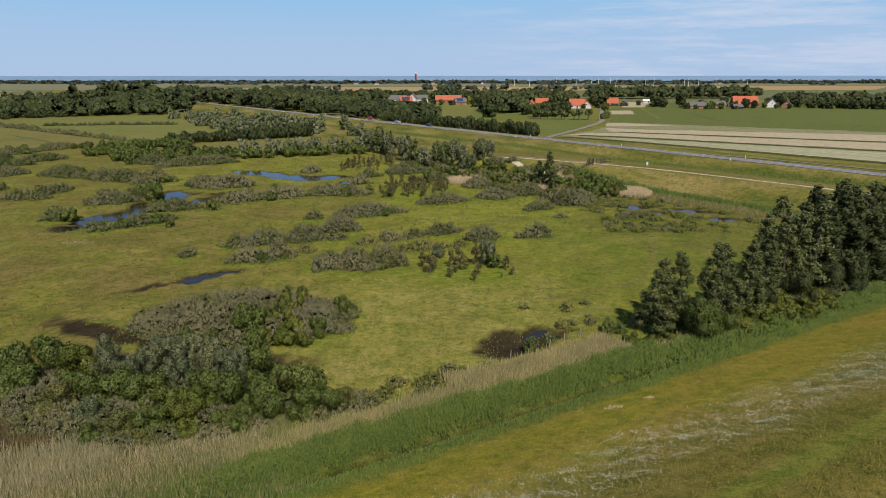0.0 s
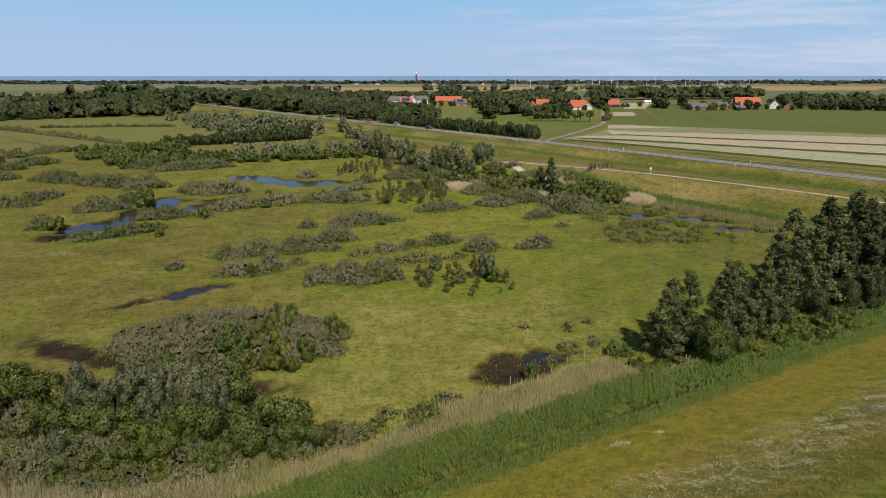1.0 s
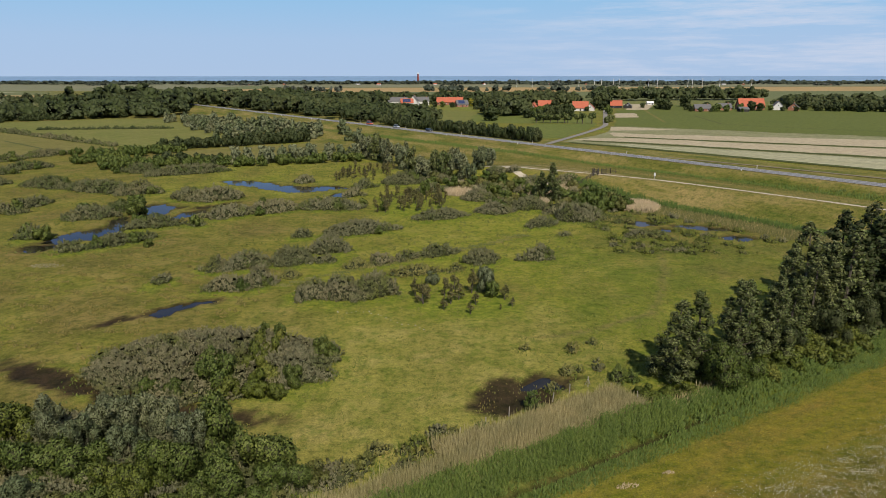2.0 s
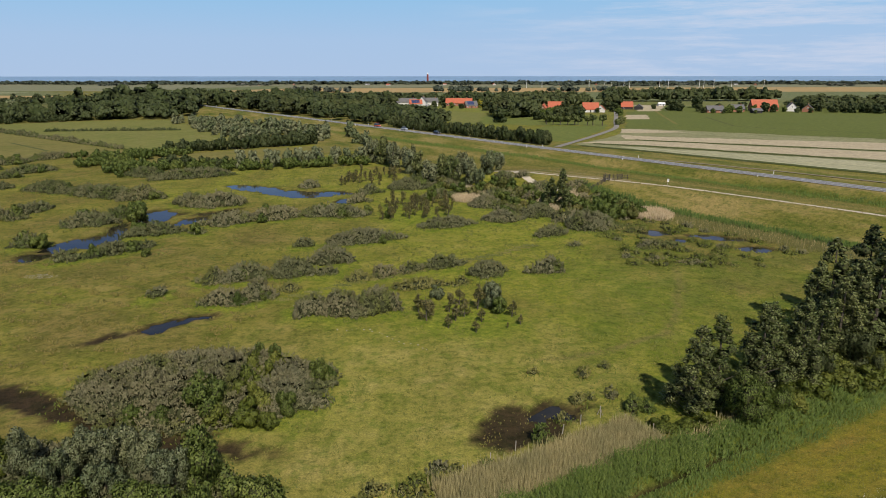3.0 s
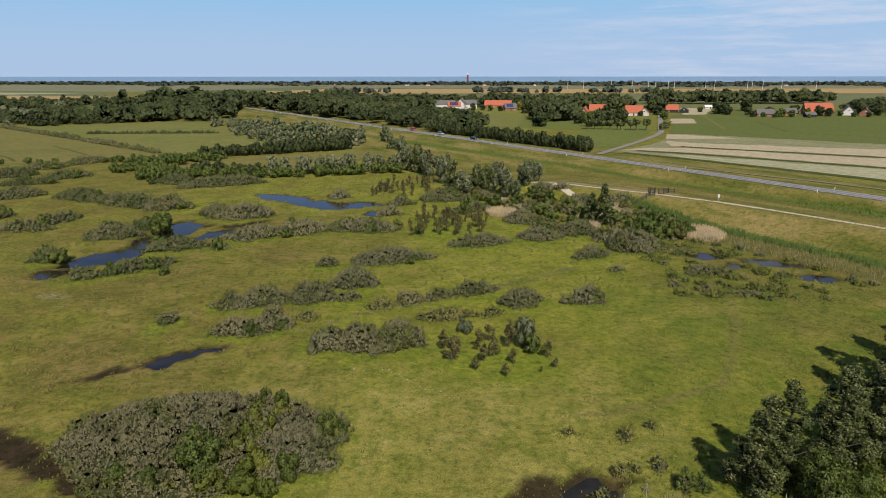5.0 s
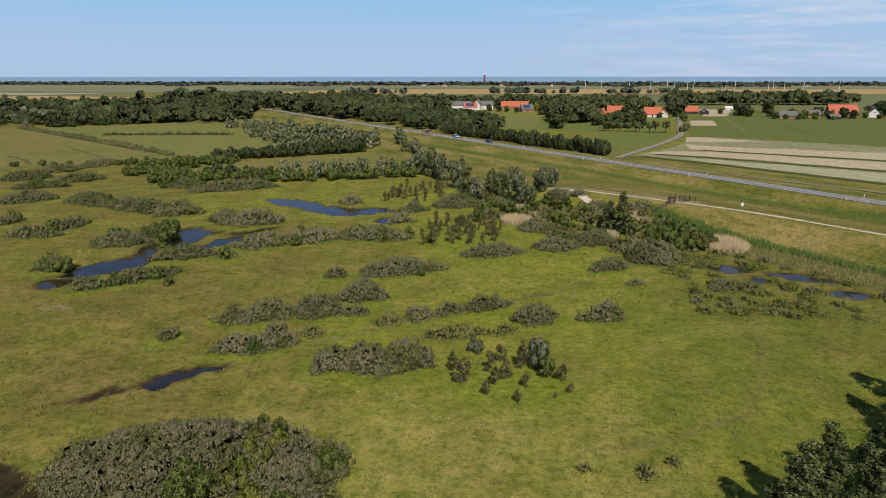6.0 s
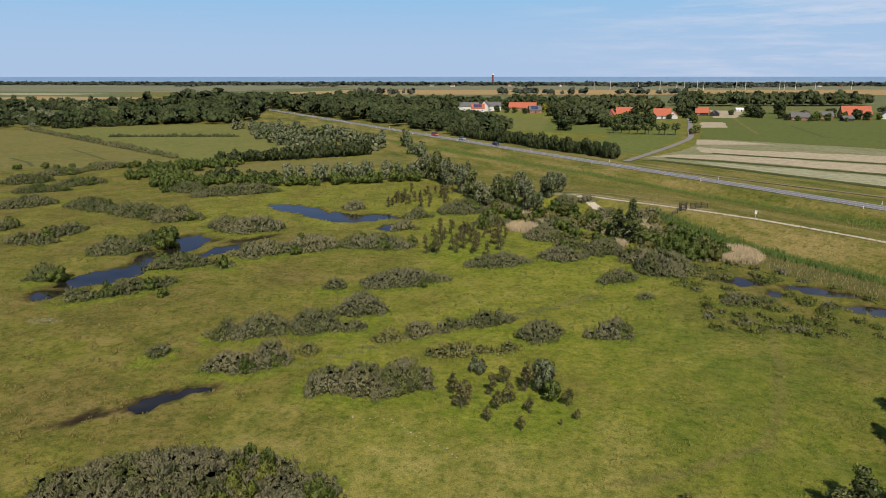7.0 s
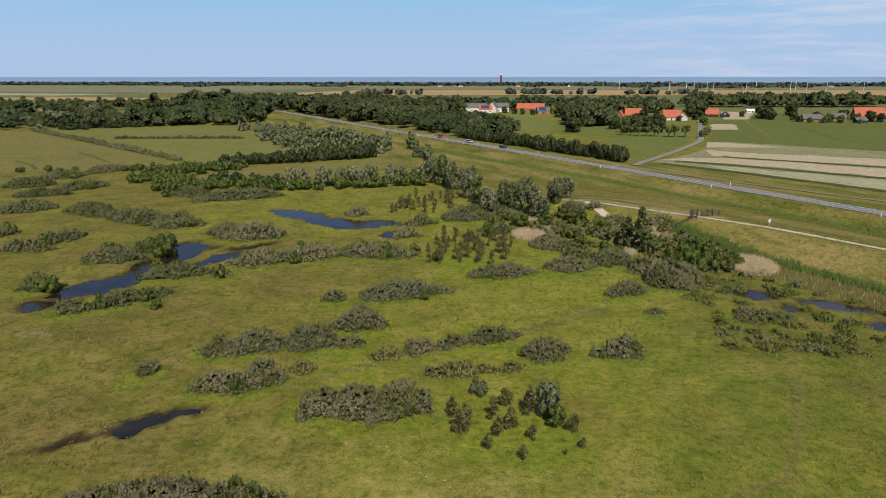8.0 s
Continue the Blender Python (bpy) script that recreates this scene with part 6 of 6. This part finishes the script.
# ---- farms and houses ----
def house(x, y, w, d, eave, ridge, rot, wall, roof, label, solar=False, chimney=True, gable=None):
    """A house with a saddle roof, its ridge along its width w."""
    root = tagged(new("house"), label, "house")
    bm = bmesh.new()
    box(bm, -w / 2, -d / 2, -0.3, w / 2, d / 2, eave)
    part("wall", bm, wall, root)
    for sx in (-1, 1):
        bm = bmesh.new()
        vs = [bm.verts.new((sx * (w / 2 - 0.02 - dx), yy, zz)) for dx in (0, 0.25) for yy, zz in ((-d / 2, eave), (d / 2, eave), (0, ridge - 0.15))]
        bm.faces.new(vs[:3]), bm.faces.new(vs[3:][::-1])
        for a, b in ((0, 1), (1, 2), (2, 0)):
            bm.faces.new((vs[b], vs[a], vs[a + 3], vs[b + 3]))
        bmesh.ops.recalc_face_normals(bm, faces=bm.faces)
        part("gable", bm, gable or wall, root)
    run, o = d / 2, 0.45
    fall = (ridge - eave) / run
    for sy in (-1, 1):
        bm = bmesh.new()
        lo, hi = [], []
        for xx in (-w / 2 - o, w / 2 + o):
            for yy, zz in ((sy * (run + o), eave - fall * o), (0, ridge)):
                lo.append(bm.verts.new((xx, yy, zz - 0.1))), hi.append(bm.verts.new((xx, yy, zz + 0.16)))
        for k in (lo, hi):
            bm.faces.new((k[0], k[1], k[3], k[2]))
        for a, b in ((0, 1), (1, 3), (3, 2), (2, 0)):
            bm.faces.new((lo[a], lo[b], hi[b], hi[a]))
        bmesh.ops.recalc_face_normals(bm, faces=bm.faces)
        side = part("roof", bm, roof, root)
        if solar and sy == -1:
            bm = bmesh.new()
            n = max(2, int(w * 0.7 / 1.7))
            for k in range(n):
                x0 = -w * 0.35 + k * 1.7
                v = [bm.verts.new((xx, -t * run, ridge - fall * t * run + 0.26)) for xx, t in ((x0, 0.9), (x0 + 1.6, 0.9), (x0 + 1.6, 0.15), (x0, 0.15))]
                bm.faces.new(v)
            part("solar_panel", bm, M_SOLAR, side, "dark blue solar cells")
    if chimney:
        bm = bmesh.new()
        box(bm, w * 0.28, -0.4, ridge - 0.8, w * 0.28 + 0.8, 0.4, ridge + 0.9, 0.04)
        part("chimney", bm, M_BRICK, root)
    n = max(2, int(w / 4))
    for k in range(n):
        xx = -w / 2 + (k + 0.5) * w / n
        if k == n // 2:
            bm = bmesh.new()
            box(bm, xx - 0.55, -d / 2 - 0.06, 0, xx + 0.55, -d / 2 + 0.02, 2.1)
            part("door", bm, M_DARKWOOD, root)
            continue
        bm = bmesh.new()
        box(bm, xx - 0.75, -d / 2 - 0.05, 0.9, xx + 0.75, -d / 2 + 0.02, min(2.3, eave - 0.2))
        win = part("window", bm, M_WHITE, root)
        bm = bmesh.new()
        box(bm, xx - 0.62, -d / 2 - 0.08, 1.03, xx + 0.62, -d / 2 - 0.04, min(2.15, eave - 0.35))
        part("pane", bm, M_WINDOW, win)
    for sx in (-1, 1):
        bm = bmesh.new()
        box(bm, sx * w / 2 - 0.05, -0.7, eave + 0.2, sx * w / 2 + 0.05, 0.7, eave + 1.4)
        win = part("window", bm, M_WHITE, root)
        bm = bmesh.new()
        box(bm, sx * w / 2 - 0.08, -0.55, eave + 0.35, sx * w / 2 + 0.08, 0.55, eave + 1.25)
        part("pane", bm, M_WINDOW, win)
    root.matrix_basis = pose(x, y, float(ground_z(x, y)), 0, 0, rot)
    return root


house(6, 742, 29, 10, 3.2, 8.2, -4, M_BRICK, M_RED, "long brick farmhouse with a bright red tiled roof", gable=M_RENDERED)
house(18, 690, 12, 9, 3.0, 7.0, 12, M_BRICK, M_GREYROOF, "barn with a roof of dark blue solar panels", True, False)
house(-49, 722, 17, 8, 5.0, 8.8, 0, M_RENDERED, M_GREYROOF, "white house with a grey roof among trees")
house(-33, 716, 10, 8, 6.0, 10.6, 80, M_RENDERED, M_GREYROOF, "tall white house with a grey roof", gable=M_RENDERED)
house(-40, 702, 13, 8, 4.0, 8.0, 8, M_RENDERED, M_RED, "low house with a red roof and solar panels", True, False)
house(-24, 728, 13, 8, 5.0, 9.0, 10, M_RENDERED, M_GREYROOF, "white house with a grey roof among trees")
house(-60, 735, 10, 8, 4.0, 8.0, -10, M_RENDERED, M_GREYROOF, "white house with a grey roof among trees")
house(84, 622, 8, 7, 2.6, 7.0, 70, M_BRICK, M_RED, "small brick house with a red tiled roof")
house(98, 641, 14, 9, 3.0, 8.4, -6, M_BRICK, M_RED, "brick house with a red tiled roof")
house(126, 614, 14, 10, 3.0, 8.6, -8, M_RENDERED, M_RED, "farmhouse with white gables and a red tiled roof", gable=M_RENDERED)
house(135, 612, 6, 8, 2.8, 6.6, 75, M_RENDERED, M_RED, "low wing of a farmhouse with a white gable", False, False)
house(173, 667, 11, 10, 2.8, 7.4, -10, M_TARWALL, M_RED, "dark boarded barn with a red roof")
house(183, 660, 9, 8, 2.4, 5.4, 70, M_TARWALL, M_GREYROOF, "dark boarded shed with a grey roof", False, False)
house(236, 606, 14, 9, 2.8, 6.2, -6, M_BRICK, M_GREYROOF, "low house with a grey tiled roof")
house(262, 622, 13, 9, 2.8, 6.4, -6, M_BRICK, M_GREYROOF, "low house with a brownish grey roof")
house(270, 598, 8, 7, 2.4, 4.2, 0, M_TARWALL, M_GREYROOF, "small grey-roofed shed beside a farm", False, False)
house(294, 637, 23, 13, 3.2, 10.4, -6, M_BRICK, M_RED, "big farmhouse with a broad bright red roof")
house(316, 628, 8, 9, 3.4, 8.0, 75, M_RENDERED, M_GREYROOF, "white gabled house beside the big farm", gable=M_RENDERED)
house(326, 618, 9, 9, 2.8, 6.8, 60, M_BRICK, M_GREYROOF, "grey-roofed house beside the big farm")
house(230, 740, 7, 5, 2.2, 3.6, 0, M_RENDERED, M_WHITE, "small pale shed in the fields", False, False)
for k in range(18):
    x, y = rng.uniform(-900, 1400), rng.uniform(2200, 2330)
    house(x, y, rng.uniform(8, 15), 8, 3, rng.uniform(5, 7.5), rng.uniform(0, 180), M_RENDERED if rng.uniform() < 0.5 else M_BRICK, M_RED if rng.uniform() < 0.4 else M_GREYROOF, "distant farmhouse on the coast", False, False)

# trees about the farms
for x, y, h, mat in ((28, 700, 9, M_YELLOW), (32, 640, 12, M_DARK), (40, 575, 11, M_DARK), (48, 560, 12, M_DARK), (36, 590, 12, M_DARK), (-10, 690, 7, M_DARK), (-2, 684, 7, M_GREEN), (8, 676, 6, M_DARK), (-20, 700, 8, M_DARK), (70, 520, 8, M_GREEN), (76, 530, 9, M_GREEN), (82, 545, 9, M_GREEN), (88, 560, 10, M_GREEN), (64, 508, 8, M_DARK), (96, 575, 9, M_GREEN), (131, 606, 5, M_DARK), (148, 620, 10, M_DARK), (150, 655, 13, M_WOODGREEN), (157, 662, 19, M_DARK), (164, 672, 16, M_DARK), (34, 478, 12, M_DARK), (252, 692, 13, M_DARK), (68, 480, 10, M_WOODGREEN), (76, 484, 11, M_WOODGREEN), (84, 488, 11, M_WOODGREEN), (92, 486, 9, M_WOODGREEN), (80, 504, 12, M_WOODGREEN), (92, 506, 12, M_WOODGREEN), (98, 524, 12, M_DARK), (88, 526, 13, M_WOODGREEN), (140, 560, 6, M_GREEN), (143, 580, 7, M_GREEN), (118, 468, 6, M_POPLAR), (112, 455, 5, M_POPLAR), (208, 640, 13, M_DARK), (216, 650, 11, M_DARK), (212, 628, 9, M_DARK), (248, 600, 8, M_GREEN), (254, 596, 7, M_GREEN), (243, 596, 6, M_GREEN), (284, 612, 10, M_DARK), (290, 608, 8, M_DARK), (280, 626, 7, M_GREEN), (304, 616, 6, M_GREEN), (224, 600, 6, M_DARK), (276, 606, 4, M_GREEN), (200, 668, 6, M_DARK), (334, 640, 9, M_DARK), (340, 625, 9, M_DARK), (230, 594, 5, M_GREEN), (238, 590, 4, M_DARK), (259, 606, 6, M_DARK), (266, 590, 4, M_GREEN), (244, 616, 9, M_DARK), (272, 632, 10, M_DARK), (228, 622, 8, M_DARK), (310, 606, 5, M_DARK), (320, 602, 5, M_DARK)):
    plant("broadleaf", "garden_tree", x, y, h, mat, "golden-leaved garden tree by a farm" if mat is M_YELLOW else "round green tree about the farms", wide=1.0, leaf=0.95, dense=4.2)
hedge((345, 610), (470, 560), 34, "broadleaf", "farm_tree", 9, M_DARK, "dark green tree in the belt beyond the farm", 5, 1.0, leaf=1.3, dense=2.2)

# ---- lighthouse and masts on the horizon ----
tower = tagged(new("lighthouse"), "square dark red lighthouse with a white lantern on the horizon", "lighthouse")
bm = bmesh.new()
rod(bm, (0, 0, 0), (0, 0, 38), 5.4, 4.6, 4)
part("shaft", bm, plain("red_tower_brick", (0.26, 0.07, 0.06), 0.9), tower)
bm = bmesh.new()
rod(bm, (0, 0, 38), (0, 0, 39.5), 5.6, 5.6, 8)
part("gallery", bm, M_WHITE, tower)
bm = bmesh.new()
rod(bm, (0, 0, 39.5), (0, 0, 43.5), 3.4, 3.4, 10)
rod(bm, (0, 0, 43.5), (0, 0, 46), 3.4, 0.6, 10)
part("lantern", bm, M_WHITE, tower, "white lantern room")
tower.location = (-141, 3400, 0)
for x in (195, 236, 309, 358, 404, 424, 460, 466, 553, 577, 651, 660, 700, 749, 841):
    mast = tagged(new("mast"), "slim pale lattice mast in the far fields", "mast", "masts in the far fields")
    bm = bmesh.new()
    rod(bm, (0, 0, 0), (0, 0, 23), 0.48, 0.30, 6)
    part("pole", bm, M_WHITE, mast)
    bm = bmesh.new()
    rod(bm, (-2.2, 0, 20.5), (2.2, 0, 20.5), 0.22, 0.22, 5)
    part("crossarm", bm, M_METAL, mast)
    mast.location = (x, 1797 + rng.uniform(-30, 30), 0)

# ---- cars on the road ----
def car(s, q, paint, label, van=False, back=False):
    root = tagged(new("car"), label, "car", "cars on the road")
    L, W = (5.2, 2.0) if van else (4.4, 1.8)
    bm = bmesh.new()
    box(bm, -L / 2, -W / 2, 0.30, L / 2, W / 2, 0.92, 0.16)
    part("body", bm, paint, root)
    bm = bmesh.new()
    top = 1.95 if van else 1.46
    x0, x1 = (-L * 0.42, L * 0.20) if van else (-L * 0.40, L * 0.18)
    lo = [bm.verts.new((a, b, 0.88)) for a, b in ((x0, -W * 0.47), (x1 + 0.45, -W * 0.47), (x1 + 0.45, W * 0.47), (x0, W * 0.47))]
    hi = [bm.verts.new((a, b, top)) for a, b in ((x0 + 0.35, -W * 0.40), (x1 - 0.25, -W * 0.40), (x1 - 0.25, W * 0.40), (x0 + 0.35, W * 0.40))]
    for k in range(4):
        bm.faces.new((lo[k], lo[(k + 1) % 4], hi[(k + 1) % 4], hi[k]))
    bm.faces.new(hi)
    part("cabin_glass", bm, M_WINDOW, root, "dark tinted glass")
    bm = bmesh.new()
    box(bm, x0 + 0.32, -W * 0.41, top - 0.02, x1 - 0.22, W * 0.41, top + 0.07, 0.03)
    part("roof", bm, paint, root)
    for xx in (-L * 0.31, L * 0.31):
        for yy in (-W * 0.46, W * 0.46):
            bm = bmesh.new()
            rod(bm, (xx, yy - 0.1, 0.33), (xx, yy + 0.1, 0.33), 0.33, 0.33, 14)
            wheel = part("wheel", bm, M_TYRE, root)
            bm = bmesh.new()
            rod(bm, (xx, yy - 0.115, 0.33), (xx, yy + 0.115, 0.33), 0.19, 0.19, 10)
            part("rim", bm, M_METAL, wheel, "grey metal rim")
    for yy in (-0.6, 0.6):
        for xx, m in ((L / 2, M_WHITE), (-L / 2, M_RED)):
            bm = bmesh.new()
            box(bm, xx - 0.06, yy - 0.18, 0.60, xx + 0.02, yy + 0.18, 0.76)
            part("headlight" if xx > 0 else "tail_light", bm, m, root)
    x, y = road_xy(s, q)
    root.matrix_basis = pose(x, y, ROAD_Z + 0.12, 0, 0, math.degrees(math.atan2(ROAD_U[1], ROAD_U[0])) + (180 if back else 0))


M_CARRED = plain("red_car_paint", (0.55, 0.075, 0.025), 0.3, 0.5)
M_CARSILVER = plain("silver_car_paint", (0.55, 0.57, 0.60), 0.3, 0.5, 0.4)
M_CARDARK = plain("dark_car_paint", (0.012, 0.013, 0.016), 0.25, 0.5)
for x, y, paint, label, van in ((-43.3, 379.2, M_CARRED, "orange-red pickup van driving on the road", True), (-27.2, 355.9, M_CARSILVER, "silver hatchback driving on the road", False), (-10.8, 330.9, M_CARDARK, "black car driving on the road", False)):
    s, q = road_sq(x, y)
    car(float(s), -1.6 if abs(q) < 6 else 1.6, paint, label, van)
